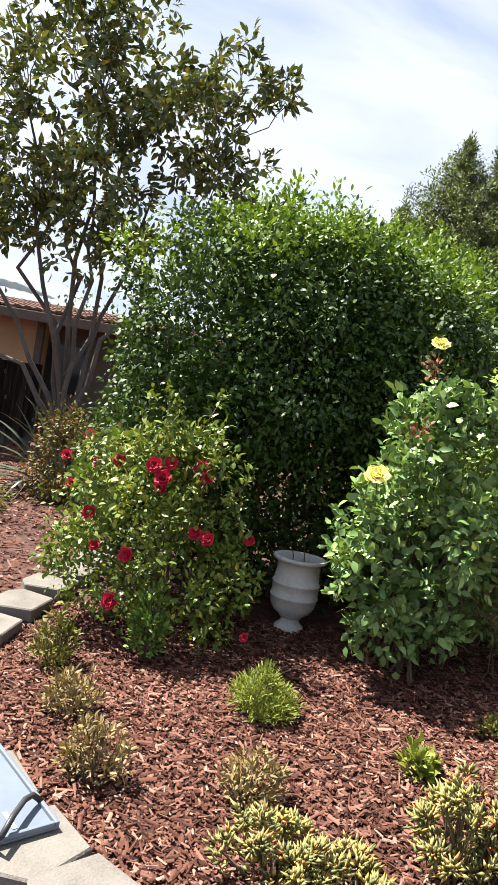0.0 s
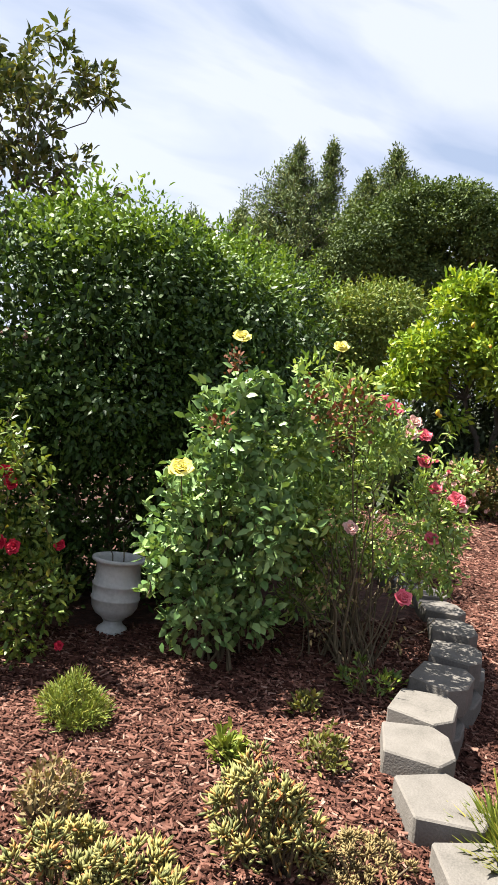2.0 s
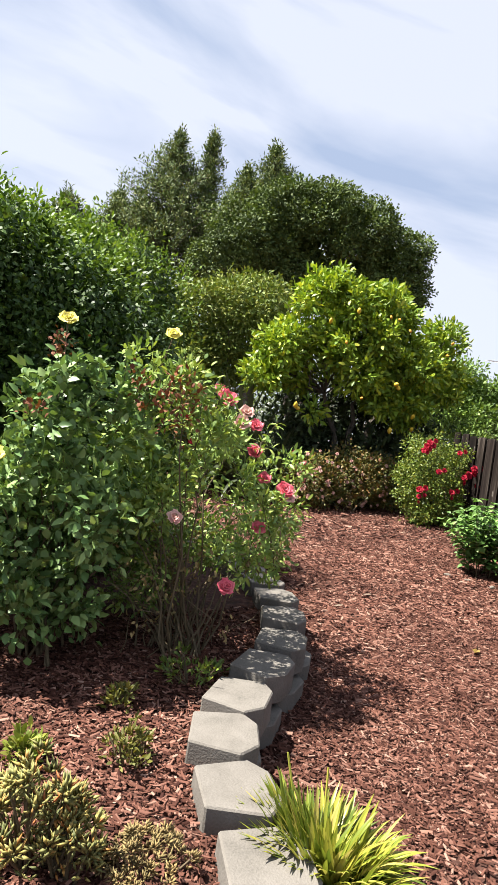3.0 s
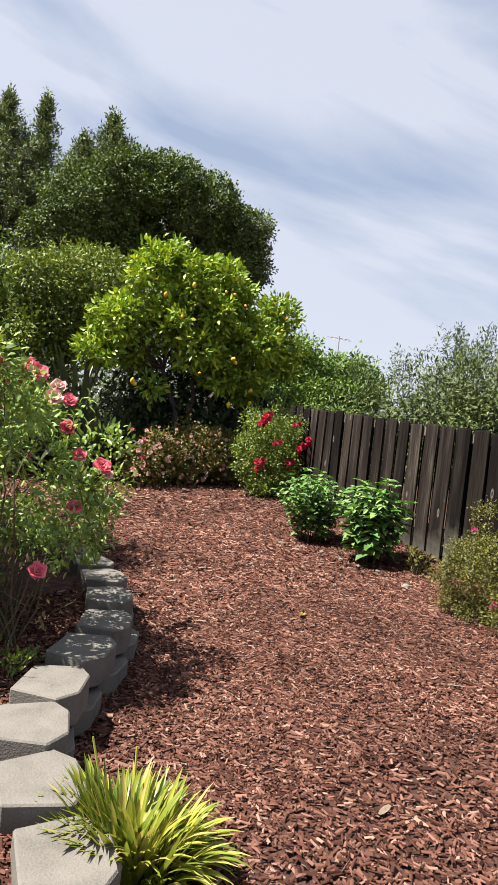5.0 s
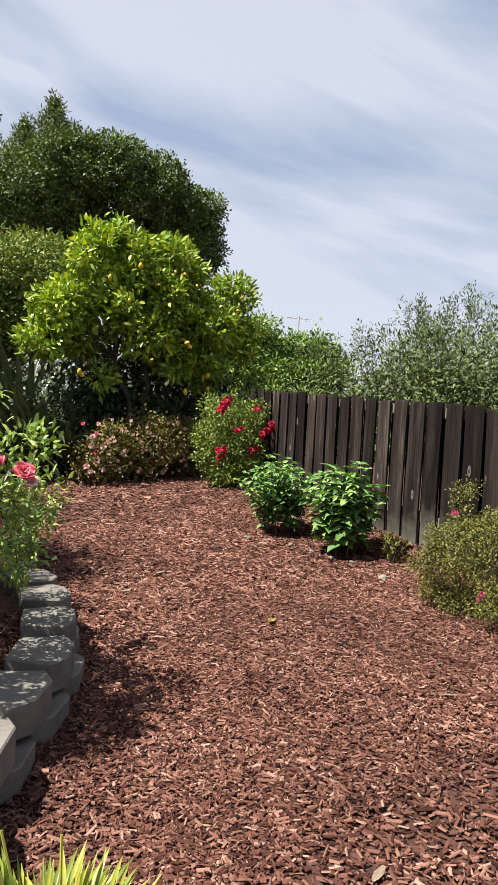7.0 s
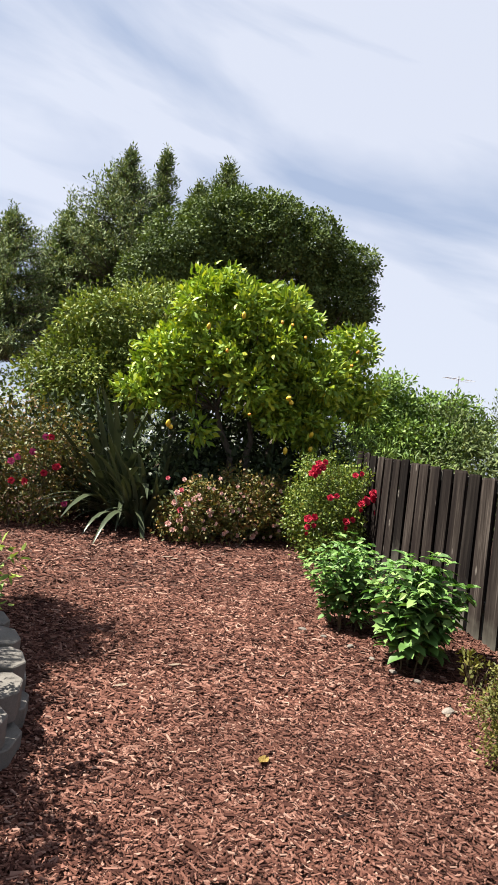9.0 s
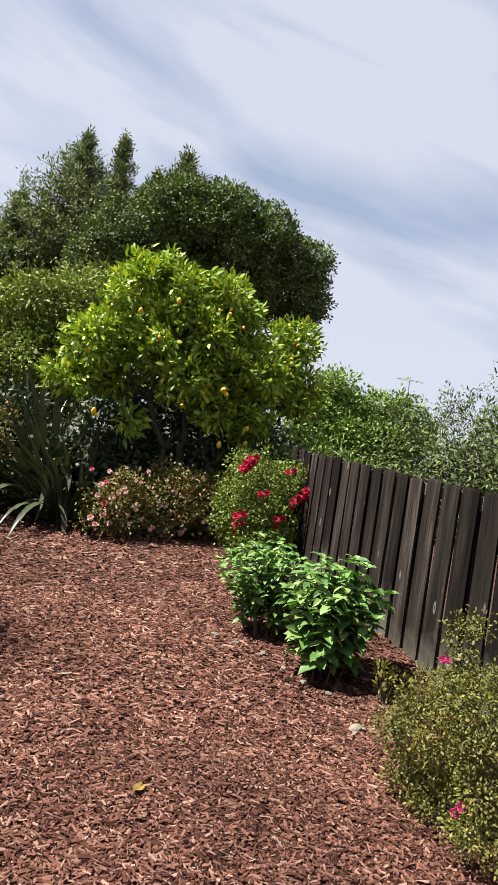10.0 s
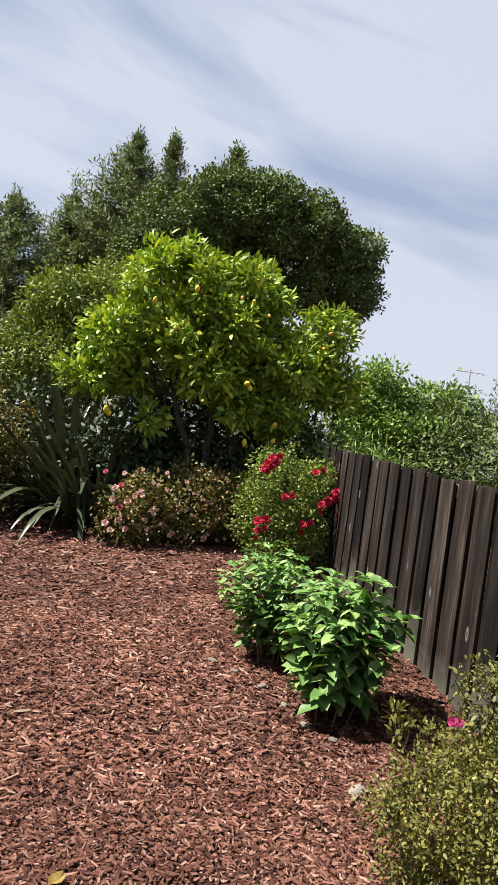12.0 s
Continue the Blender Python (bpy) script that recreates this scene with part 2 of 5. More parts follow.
    tc, info = nt.new("ShaderNodeTexCoord"), nt.new("ShaderNodeObjectInfo")
    mp, vo = nt.new("ShaderNodeMapping"), nt.new("ShaderNodeTexVoronoi")
    mp.inputs["Scale"].default_value = (1.0, 1.0, 0.42)
    vo.inputs["Scale"].default_value = 5.5
    mult = nt.new("ShaderNodeMath")
    mult.operation = "MULTIPLY"
    mult.inputs[1].default_value = 53.0
    ln.new(info.outputs["Random"], mult.inputs[0])
    ln.new(mult.outputs[0], mp.inputs["Location"])
    ln.new(tc.outputs["Object"], mp.inputs["Vector"])
    ln.new(mp.outputs["Vector"], vo.inputs["Vector"])
    r = ramp(nt, [(0.0, (0.0, 0.0, 0.0)), (0.05, (0.1, 0.1, 0.1)), (0.075, (0.75, 0.75, 0.75)), (0.13, (0.0, 0.0, 0.0))])
    ln.new(vo.outputs["Distance"], r.inputs["Fac"])
    mx = nt.new("ShaderNodeMix")
    mx.data_type = "RGBA"
    mx.inputs["B"].default_value = (0.17, 0.15, 0.13, 1)
    ln.new(b.inputs["Base Color"].links[0].from_socket, mx.inputs["A"])
    ln.new(r.outputs["Color"], mx.inputs["Factor"])
    ln.new(mx.outputs["Result"], b.inputs["Base Color"])




def add_pale_feet(m):
    """Bleached, lichen-grey wood rising unevenly from the foot of the boards."""
    nt, ln = m.node_tree.nodes, m.node_tree.links
    b = nt["Principled BSDF"]
    tc, sep = nt.new("ShaderNodeTexCoord"), nt.new("ShaderNodeSeparateXYZ")
    n, info = nt.new("ShaderNodeTexNoise"), nt.new("ShaderNodeObjectInfo")
    n.inputs["Scale"].default_value, n.inputs["Detail"].default_value = 9.0, 4
    ln.new(tc.outputs["Object"], n.inputs["Vector"])
    ln.new(tc.outputs["Object"], sep.inputs[0])
    wob = nt.new("ShaderNodeMath")
    wob.operation = "MULTIPLY_ADD"
    wob.inputs[1].default_value = 0.35
    ln.new(n.outputs["Fac"], wob.inputs[0])
    ln.new(sep.outputs["Z"], wob.inputs[2])
    off = nt.new("ShaderNodeMath")
    off.operation = "MULTIPLY_ADD"
    off.inputs[1].default_value = 0.28
    ln.new(info.outputs["Random"], off.inputs[0])
    ln.new(wob.outputs[0], off.inputs[2])
    r = ramp(nt, [(0.24, (0.75, 0.75, 0.75)), (0.62, (0.0, 0.0, 0.0))])
    ln.new(off.outputs[0], r.inputs["Fac"])
    mx = nt.new("ShaderNodeMix")
    mx.data_type = "RGBA"
    mx.inputs["B"].default_value = (0.11, 0.105, 0.085, 1)
    ln.new(b.inputs["Base Color"].links[0].from_socket, mx.inputs["A"])
    ln.new(r.outputs["Color"], mx.inputs["Factor"])
    ln.new(mx.outputs["Result"], b.inputs["Base Color"])


add_knots(M_BOARD)
add_pale_feet(M_BOARD)
# paler wood for rails and board tops, sunlight on them put into the colour
M_SUNLIT_WOOD = surface("sunlit_end_and_rail", [(0.2, (0.067, 0.056, 0.044)), (0.8, (0.163, 0.148, 0.126))], 30, 0.9, 0.4, depth=0.003)
M_STUCCO = surface("tan_stucco", [(0.2, (0.374, 0.224, 0.120)), (0.8, (0.464, 0.299, 0.172))], 4, 0.9, 0.4, fine=120, depth=0.004)
M_TILE = surface("clay_tile", [(0.2, (0.087, 0.041, 0.027)), (0.8, (0.149, 0.081, 0.056))], 8, 0.85, 0.3, random_tint=0.2)
M_FASCIA = surface("painted_fascia", [(0.2, (0.074, 0.056, 0.044)), (0.8, (0.118, 0.092, 0.074))], 6, 0.6, 0.2)
M_BLUEGREY = surface("blue_grey_sheet", [(0.2, (0.222, 0.266, 0.296)), (0.8, (0.311, 0.355, 0.385))], 6, 0.5, 0.2)
# bluish shade on the pale block tops, put into the slab's colour
M_BLUE_SHADE = surface("bluish_shade", [(0.2, (0.098, 0.121, 0.155)), (0.8, (0.126, 0.150, 0.184))], 3, 0.35, 0.1)
M_BLACK = surface("black_rubber", [(0.2, (0.015, 0.015, 0.016)), (0.8, (0.04, 0.04, 0.042))], 20, 0.45, 0.1)
# grey of the black tube's shadow, painted as flat bars
M_TUBE_SHADOW = surface("tube_shadow_grey", [(0.2, (0.185, 0.207, 0.229)), (0.8, (0.237, 0.259, 0.281))], 20, 0.6, 0.0)
M_LEMONFRUIT = surface("lemon_skin", [(0.2, (0.533, 0.333, 0.022)), (0.8, (0.592, 0.429, 0.044))], 30, 0.4, 0.3, depth=0.003)
M_ORANGEFRUIT = surface("ripe_citrus_skin", [(0.2, (0.533, 0.222, 0.015)), (0.8, (0.592, 0.296, 0.037))], 30, 0.4, 0.3, depth=0.003)
M_GLASS = surface("dark_window", [(0.2, (0.02, 0.02, 0.022)), (0.8, (0.035, 0.035, 0.04))], 3, 0.1, 0.0)
M_METAL = surface("grey_aerial", [(0.2, (0.35, 0.35, 0.36)), (0.8, (0.5, 0.5, 0.5))], 10, 0.4, 0.0, metal=0.8)


def chip_material():
    m, nt, ln, b = nodes_of("bark_chip")
    g = nt.new("ShaderNodeNewGeometry")
    r = ramp(nt, CHIP_STOPS)
    ln.new(g.outputs["Random Per Island"], r.inputs["Fac"])
    tc = nt.new("ShaderNodeTexCoord")
    n = nt.new("ShaderNodeTexNoise")
    n.inputs["Scale"].default_value, n.inputs["Detail"].default_value = 1.2, 4
    ln.new(tc.outputs["Object"], n.inputs["Vector"])
    v = ramp(nt, [(0.3, (0.72, 0.70, 0.70)), (0.7, (1.15, 1.13, 1.12))])
    ln.new(n.outputs["Fac"], v.inputs["Fac"])
    mul = nt.new("ShaderNodeMix")
    mul.data_type, mul.blend_type = "RGBA", "MULTIPLY"
    mul.inputs["Factor"].default_value = 1
    ln.new(r.outputs["Color"], mul.inputs["A"])
    ln.new(v.outputs["Color"], mul.inputs["B"])
    ln.new(mul.outputs["Result"], b.inputs["Base Color"])
    b.inputs["Roughness"].default_value = 0.9
    b.inputs["Specular IOR Level"].default_value = 0.1
    f = nt.new("ShaderNodeTexNoise")
    f.inputs["Scale"].default_value, f.inputs["Detail"].default_value = 150, 3
    ln.new(tc.outputs["Object"], f.inputs["Vector"])
    bp = nt.new("ShaderNodeBump")
    bp.inputs["Strength"].default_value, bp.inputs["Distance"].default_value = 0.5, 0.004
    ln.new(f.outputs["Fac"], bp.inputs["Height"])
    ln.new(bp.outputs["Normal"], b.inputs["Normal"])
    return m


CHIP_STOPS = [(0.0, (0.026, 0.010, 0.008)), (0.28, (0.064, 0.027, 0.019)), (0.65, (0.120, 0.054, 0.039)), (0.9, (0.186, 0.096, 0.072)), (1.0, (0.28, 0.18, 0.14))]
M_CHIP = chip_material()

# ---- building helpers ----
rng = np.random.default_rng(11)


def part(name, bm, material, parent=None, label=""):
    me = bpy.data.meshes.new(name)
    bm.to_mesh(me)
    bm.free()
    me.materials.append(material)
    ob = new(name, me)
    ob.parent = parent
    return tagged(ob, label)


def empty(name, at, label, category, group="", kind=""):
    ob = new(name)
    ob.location = at
    ob.empty_display_size = 0.1
    return tagged(ob, label, category, group, kind)


def piece(name, me, m, parent):
    ob = new(name, me)
    ob.parent = parent
    ob.matrix_local = m
    return ob


def unit(a):
    return a / np.maximum(np.linalg.norm(a, axis=-1, keepdims=True), 1e-9)


def tiled(name, place, axes, tv, tf, material, parent=None, label=""):
    """One mesh of many copies of a small template (tv, tf), each with its own axes (k, 3, 3) and place (k, 3)."""
    tv = np.asarray(tv, float)
    v = np.einsum("kij,vj->kvi", axes, tv) + place[:, None, :]
    k, nv = len(place), len(tv)
    flat = np.array([i for f in tf for i in f])
    sizes = np.array([len(f) for f in tf])
    loops = (flat[None, :] + (np.arange(k) * nv)[:, None]).ravel()
    starts = np.concatenate([[0], np.cumsum(np.tile(sizes, k))[:-1]])
    me = bpy.data.meshes.new(name)
    me.vertices.add(k * nv)
    me.vertices.foreach_set("co", v.ravel())
    me.loops.add(len(loops))
    me.loops.foreach_set("vertex_index", loops.astype(np.int32))
    me.polygons.add(k * len(tf))
    me.polygons.foreach_set("loop_start", starts.astype(np.int32))
    me.update(calc_edges=True)
    me.materials.append(material)
    ob = new(name, me)
    ob.parent = parent
    return tagged(ob, label)


def frames_of(d, n, length, width):
    d = unit(d)
    y = unit(np.cross(n, d))
    z = np.cross(d, y)
    return np.stack([d * length[:, None], y * width[:, None], z * length[:, None]], axis=2)


LEAF_V = [(0, 0, 0), (0.35, 0.5, 0.06), (0.35, 0, -0.02), (0.35, -0.5, 0.06), (0.75, 0.33, 0.02), (0.75, 0, -0.05), (0.75, -0.33, 0.02), (1, 0, -0.14)]
LEAF_F = [(0, 2, 1), (0, 3, 2), (1, 2, 5, 4), (2, 3, 6, 5), (4, 5, 7), (5, 6, 7)]
LEAF_M_V = [(0, 0.08, 0), (0.32, 0.5, 0.06), (0.72, 0.4, 0.03), (1, 0, -0.1), (0.72, -0.4, 0.03), (0.32, -0.5, 0.06)]
LEAF_M_F = [(0, 5, 4, 1), (1, 4, 3, 2)]
LEAF_S_V = [(0, 0, 0), (0.45, 0.5, 0.07), (0.45, -0.5, 0.07), (1, 0, -0.1)]
LEAF_S_F = [(0, 2, 1), (1, 2, 3)]
FINGER_V = [(0, 0, 0), (0.5, 0.5, 0.0), (0.5, -0.25, 0.43), (0.5, -0.25, -0.43), (1, 0, 0)]
FINGER_F = [(0, 2, 1), (0, 3, 2), (0, 1, 3), (1, 2, 4), (2, 3, 4), (3, 1, 4)]


def lumps(p, size, seed):
    """Smooth noise from -1 to 1 over places p, with humps of that size."""
    r = np.random.default_rng(seed)
    table = r.uniform(-1, 1, 4096)
    q = p / size + 100.0
    i = np.floor(q).astype(int)
    f = q - i
    f = f * f * (3 - 2 * f)
    out = np.zeros(len(p))
    for dx in (0, 1):
        for dy in (0, 1):
            for dz in (0, 1):
                h = ((i[:, 0] + dx) * 73 + (i[:, 1] + dy) * 179 + (i[:, 2] + dz) * 283) % 4096
                w = (f[:, 0] if dx else 1 - f[:, 0]) * (f[:, 1] if dy else 1 - f[:, 1]) * (f[:, 2] if dz else 1 - f[:, 2])
                out += w * table[h]
    return out


def clump_points(ells, clumps, seed, shell=(0.72, 1.03), rough=0.12, zmin=-9.0, inner=0.75, lump=0.0, hollow=0.35):
    """Places near the outer face of a union of ellipsoids (cx, cy, cz, rx, ry, rz), with the outward direction."""
    r = np.random.default_rng(seed)
    e = np.array(ells, float)
    area = (e[:, 3] * e[:, 4] + e[:, 4] * e[:, 5] + e[:, 3] * e[:, 5])
    n = clumps * 5
    pick = r.choice(len(e), n, p=area / area.sum())
    d = unit(r.normal(size=(n, 3)))
    rad = r.uniform(shell[0], shell[1], n) * (1 + rough * np.sin(d[:, 0] * 5.3 + pick * 1.7) * np.sin(d[:, 1] * 6.1 + pick) + rough * np.sin(d[:, 2] * 9 + pick * 2.3 + d[:, 0] * 7))
    p = e[pick, :3] + d * rad[:, None] * e[pick, 3:]
    keep = p[:, 2] > zmin
    for i in range(len(e)):
        q = np.linalg.norm((p - e[i, :3]) / e[i, 3:], axis=1)
        keep &= (q > inner) | (pick == i)
    out = unit(d / e[pick, 3:])
    if lump:
        h = lumps(p, lump, seed + 5) + 0.5 * lumps(p, lump * 0.45, seed + 6)
        p = p + out * (h * lump * 0.45)[:, None]
        keep &= r.uniform(-1.3, 1.0, n) * hollow * 2 < h + hollow
    p, out = p[keep][:clumps], out[keep][:clumps]
    return p, out


def sprays(ells, n, rad, seed, flat=0.8, zmin=-9.0):
    """Many small lumps over the outer face of a crown, so that it breaks up into leafy heads with dark gaps."""
    small = [(*e[:3], *[max(0.25 * k, k - 0.75 * rad) for k in e[3:]]) for e in ells]
    p, o = clump_points(small, n, seed, shell=(0.78, 1.12), rough=0.08, zmin=zmin, inner=0.85)
    r = np.random.default_rng(seed + 77)
    s = rad * r.uniform(0.65, 1.35, len(p))
    return [(*q, k, k, k * flat) for q, k in zip(p, s)]


def lump_points(ells, clumps, n, rad, seed, core=0.80, zmin=-9.0):
    """Places on the outer faces of such lumps, with the direction out of each lump."""
    p, o = clump_points(sprays(ells, n, rad, seed, zmin=zmin), clumps * 2, seed + 1, shell=(0.75, 1.05), rough=0.12, inner=0.72, zmin=zmin)
    keep = np.ones(len(p), bool)
    for e in np.array(ells, float):
        keep &= np.linalg.norm((p - e[:3]) / e[3:], axis=1) > core * (0.9 - rad / e[3:].mean() * 0.6)
    return p[keep][:clumps], o[keep][:clumps]


def foliage(name, p, out, per, spread, length, width, material, parent, seed, droop=0.0, simple=False, label="", up=0.7, finger=False, wander=0.75, full=False):
    """Leaves in clumps round the places p."""
    r = np.random.default_rng(seed)
    k = len(p) * per
    c, o = np.repeat(p, per, axis=0), np.repeat(out, per, axis=0)
    off = r.normal(size=(k, 3)) * spread
    d = unit(o * 0.55 + unit(off) * 0.5 + r.normal(size=(k, 3)) * wander * 0.6 + np.array([0, 0, -droop]))
    nrm = unit(o * 0.75 + np.array([0, 0, up * 0.55]) + r.normal(size=(k, 3)) * 0.42)
    ln = length * r.uniform(0.65, 1.3, k)
    wd = width * r.uniform(0.75, 1.25, k)
    tv, tf = (FINGER_V, FINGER_F) if finger else (LEAF_S_V, LEAF_S_F) if simple else (LEAF_V, LEAF_F) if full else (LEAF_M_V, LEAF_M_F)
    ax = frames_of(d, nrm, ln, wd)
    if finger:
        ax[:, :, 2] *= (wd / ln)[:, None]
    return tiled(name, c + off, ax, tv, tf, material, parent, label)


def tube(bm, pts, radii, sides=6):
    """A tapering round limb along pts."""
    pts = [Vector(p) for p in pts]
    rings = []
    for i, (p, rad) in enumerate(zip(pts, radii)):
        t = (pts[min(i + 1, len(pts) - 1)] - pts[max(i - 1, 0)]).normalized()
        a = t.cross(Vector((0.3, 0.9, 0.1))).normalized()
        b = t.cross(a)
        rings.append([bm.verts.new(p + (a * math.cos(2 * math.pi * j / sides) + b * math.sin(2 * math.pi * j / sides)) * rad) for j in range(sides)])
    for r0, r1 in zip(rings, rings[1:]):
        for j in range(sides):
            bm.faces.new((r0[j], r0[(j + 1) % sides], r1[(j + 1) % sides], r1[j]))
    bm.faces.new(rings[-1])
    bm.faces.new(rings[0][::-1])


def limb(r, a, b, n=5, wob=0.06):
    a, b = np.array(a, float), np.array(b, float)
    s = np.linalg.norm(b - a)
    return [tuple(a + (b - a) * t + r.normal(size=3) * wob * s * math.sin(math.pi * t)) for t in np.linspace(0, 1, n)]


def box_bm(bm, lo, hi, bevel=0.0):
    g = bmesh.ops.create_cube(bm, size=1)
    for v in g["verts"]:
        v.co = Vector([lo[i] + (v.co[i] + 0.5) * (hi[i] - lo[i]) for i in range(3)])
    if bevel:
        edges = list({e for v in g["verts"] for e in v.link_edges})
        bmesh.ops.bevel(bm, geom=edges, offset=bevel, segments=2, affect="EDGES", profile=0.5)


def lathe(profile, sides=32):
    bm = bmesh.new()
    rings = [[bm.verts.new((rad * math.cos(2 * math.pi * j / sides), rad * math.sin(2 * math.pi * j / sides), z)) for j in range(sides)] for rad, z in profile]
    for r0, r1 in zip(rings, rings[1:]):
        for j in range(sides):
            bm.faces.new((r0[j], r0[(j + 1) % sides], r1[(j + 1) % sides], r1[j]))
    bm.faces.new(rings[0][::-1])
    return bm


def smooth(ob):
    for f in ob.data.polygons:
        f.use_smooth = True
    return ob


# ---- ground ----
PA, PB, PC = -0.218, 0.07586, 0.04258
BED = 0.185


def path_z(x, y):
    """The sloping yard, levelling out away from the garden."""
    return PA + PB * np.clip(x, -6, 8.2) + PC * np.clip(y, -4, 13)


RING = [(-0.45, 2.00), (-0.22, 1.79), (0.10, 1.60), (0.45, 1.47), (0.85, 1.28), (1.20, 1.24), (1.44, 1.48), (1.56, 1.83), (1.60, 2.21), (1.68, 2.59), (1.88, 2.93), (2.14, 3.25), (2.40, 3.59), (2.58, 3.97), (2.69, 4.34), (2.74, 4.72), (2.74, 5.10), (2.70, 5.5), (2.62, 5.9), (2.5, 6.3), (2.36, 6.7), (2.15, 7.05), (1.85, 7.3),
        (1.4, 7.5), (0.9, 7.5), (0.4, 7.35), (-0.05, 7.05), (-0.4, 6.7), (-0.65, 6.3), (-0.82, 5.9), (-0.94, 5.5), (-1.02, 5.14), (-1.07, 4.78), (-1.14, 4.42), (-1.20, 4.05), (-1.25, 3.67), (-1.25, 3.29), (-1.13, 2.92), (-0.94, 2.58), (-0.70, 2.27)]


def in_ring(x, y, poly):
    inside = np.zeros(np.shape(x), bool)
    for (x0, y0), (x1, y1) in zip(poly, poly[1:] + poly[:1]):
        cross = ((y0 > y) != (y1 > y)) & (x < (x1 - x0) * (y - y0) / (y1 - y0 + 1e-12) + x0)
        inside ^= cross
    return inside


def sheet(name, xs, ys, height, material):
    X, Y = np.meshgrid(xs, ys)
    Z = height(X, Y)
    v = np.stack([X.ravel(), Y.ravel(), Z.ravel()], 1)
    nx = len(xs)
    f = [(j * nx + i, j * nx + i + 1, (j + 1) * nx + i + 1, (j + 1) * nx + i) for j in range(len(ys) - 1) for i in range(nx - 1)]
    me = bpy.data.meshes.new(name)
    me.from_pydata(v.tolist(), [], f)
    me.materials.append(material)
    return smooth(new(name, me))


def spread_axis(lo, hi, step, far):
    mid = np.arange(lo, hi + 1e-6, step)
    k = np.geomspace(step, far, 26)
    return np.concatenate([(lo - k)[::-1], mid, hi + k])


def bumps(X, Y):
    return 0.012 * np.sin(X * 2.1 + 0.7 * Y) * np.sin(Y * 1.7 - 0.4 * X) + 0.008 * np.sin(X * 5.3 + 1.3) * np.sin(Y * 4.7)


tagged(sheet("ground", spread_axis(-6, 9, 0.15, 900), spread_axis(-3, 14, 0.15, 900), lambda X, Y: path_z(X, Y) + bumps(X, Y) * (np.hypot(X, Y) < 16), M_SOIL),
       "reddish brown bark mulch over sloping garden soil", "ground", kind="structure")

# raised planting bed inside the block wall
bm = bmesh.new()
CX, CY = 0.7, 4.3
rings = []
for s in np.linspace(0, 1, 14):
    rings.append([bm.verts.new((CX + (x - CX) * s, CY + (y - CY) * s, float(path_z(CX + (x - CX) * s, CY + (y - CY) * s)) + BED + 0.5 * float(bumps(CX + (x - CX) * s, CY + (y - CY) * s)))) for x, y in RING] if s > 0 else [bm.verts.new((CX, CY, float(path_z(CX, CY)) + BED))])
for j in range(len(RING)):
    bm.faces.new((rings[0][0], rings[1][j], rings[1][(j + 1) % len(RING)]))
    for r0, r1 in zip(rings[1:], rings[2:]):
        bm.faces.new((r0[j], r1[j], r1[(j + 1) % len(RING)], r0[(j + 1) % len(RING)]))
bed = tagged(smooth(part("planting_bed", bm, M_SOIL)), "raised planting bed of dark soil under bark mulch", "planting bed", kind="structure")


def chips(name, n, box, poly_in, size, seed, height, label):
    r = np.random.default_rng(seed)
    x, y = r.uniform(box[0], box[1], n), r.uniform(box[2], box[3], n)
    keep = in_ring(x, y, RING) == poly_in
    x, y = x[keep], y[keep]
    k = len(x)
    a = r.uniform(0, 2 * math.pi, k)
    d = np.stack([np.cos(a), np.sin(a), r.normal(size=k) * 0.22], 1)
    nrm = np.stack([r.normal(size=k) * 0.48, r.normal(size=k) * 0.48, np.ones(k)], 1)
    length = size * r.gamma(7, 0.143, k)
    wd = size * r.uniform(0.16, 0.46, k)
    ax = frames_of(d, unit(nrm), length, wd)
    ax[:, :, 2] *= (0.13 * r.uniform(0.5, 1.3, k))[:, None]
    p = np.stack([x, y, height(x, y) + r.uniform(0.002, 0.022, k)], 1)
    t = [(-0.5, -0.5, -0.6), (0.5, -0.4, -0.6), (0.5, 0.0, 0.5), (-0.5, 0.08, 0.5), (0.42, 0.5, -0.6), (-0.46, 0.42, -0.6)]
    f = [(0, 1, 2, 3), (3, 2, 4, 5)]
    return tagged(tiled(name, p, ax, t, f, M_CHIP), label, "mulch", kind="stuff")


ground_at = lambda x, y: path_z(x, y) + bumps(x, y)
bed_at = lambda x, y: path_z(x, y) + BED + 0.5 * bumps(x, y)
PATH_LABEL = "reddish brown bark chips covering the path"
chips("bark_mulch", 76000, (2.2, 5.9, 2.0, 4.2), False, 0.033, 1, ground_at, PATH_LABEL)
chips("bark_mulch", 18000, (1.4, 6.6, 0.9, 2.0), False, 0.036, 5, ground_at, PATH_LABEL)
chips("bark_mulch", 60000, (1.4, 6.5, 4.2, 7.0), False, 0.042, 2, ground_at, PATH_LABEL)
chips("bark_mulch", 30000, (1.2, 7.9, 7.0, 11.5), False, 0.055, 3, ground_at, "reddish brown bark chips covering the far path")
chips("bark_mulch", 12000, (1.4, 2.2, 2.0, 4.2), False, 0.036, 6, ground_at, PATH_LABEL)
chips("bark_mulch", 10000, (5.9, 6.7, 2.0, 4.2), False, 0.036, 7, ground_at, PATH_LABEL)
chips("bark_mulch", 9000, (-6.0, 6.5, -4.0, 0.9), False, 0.070, 8, ground_at, "reddish brown bark chips covering the near yard")
chips("bark_mulch", 18000, (-4.8, -0.6, 0.9, 14.0), False, 0.060, 9, ground_at, "reddish brown bark chips on the side path")
chips("bark_mulch", 66000, (-1.3, 2.8, 1.4, 4.3), True, 0.034, 4, bed_at, "reddish brown bark chips covering the planting bed")


def zb(x, y):
    return float(bed_at(np.array(float(x)), np.array(float(y))))


def zg(x, y):
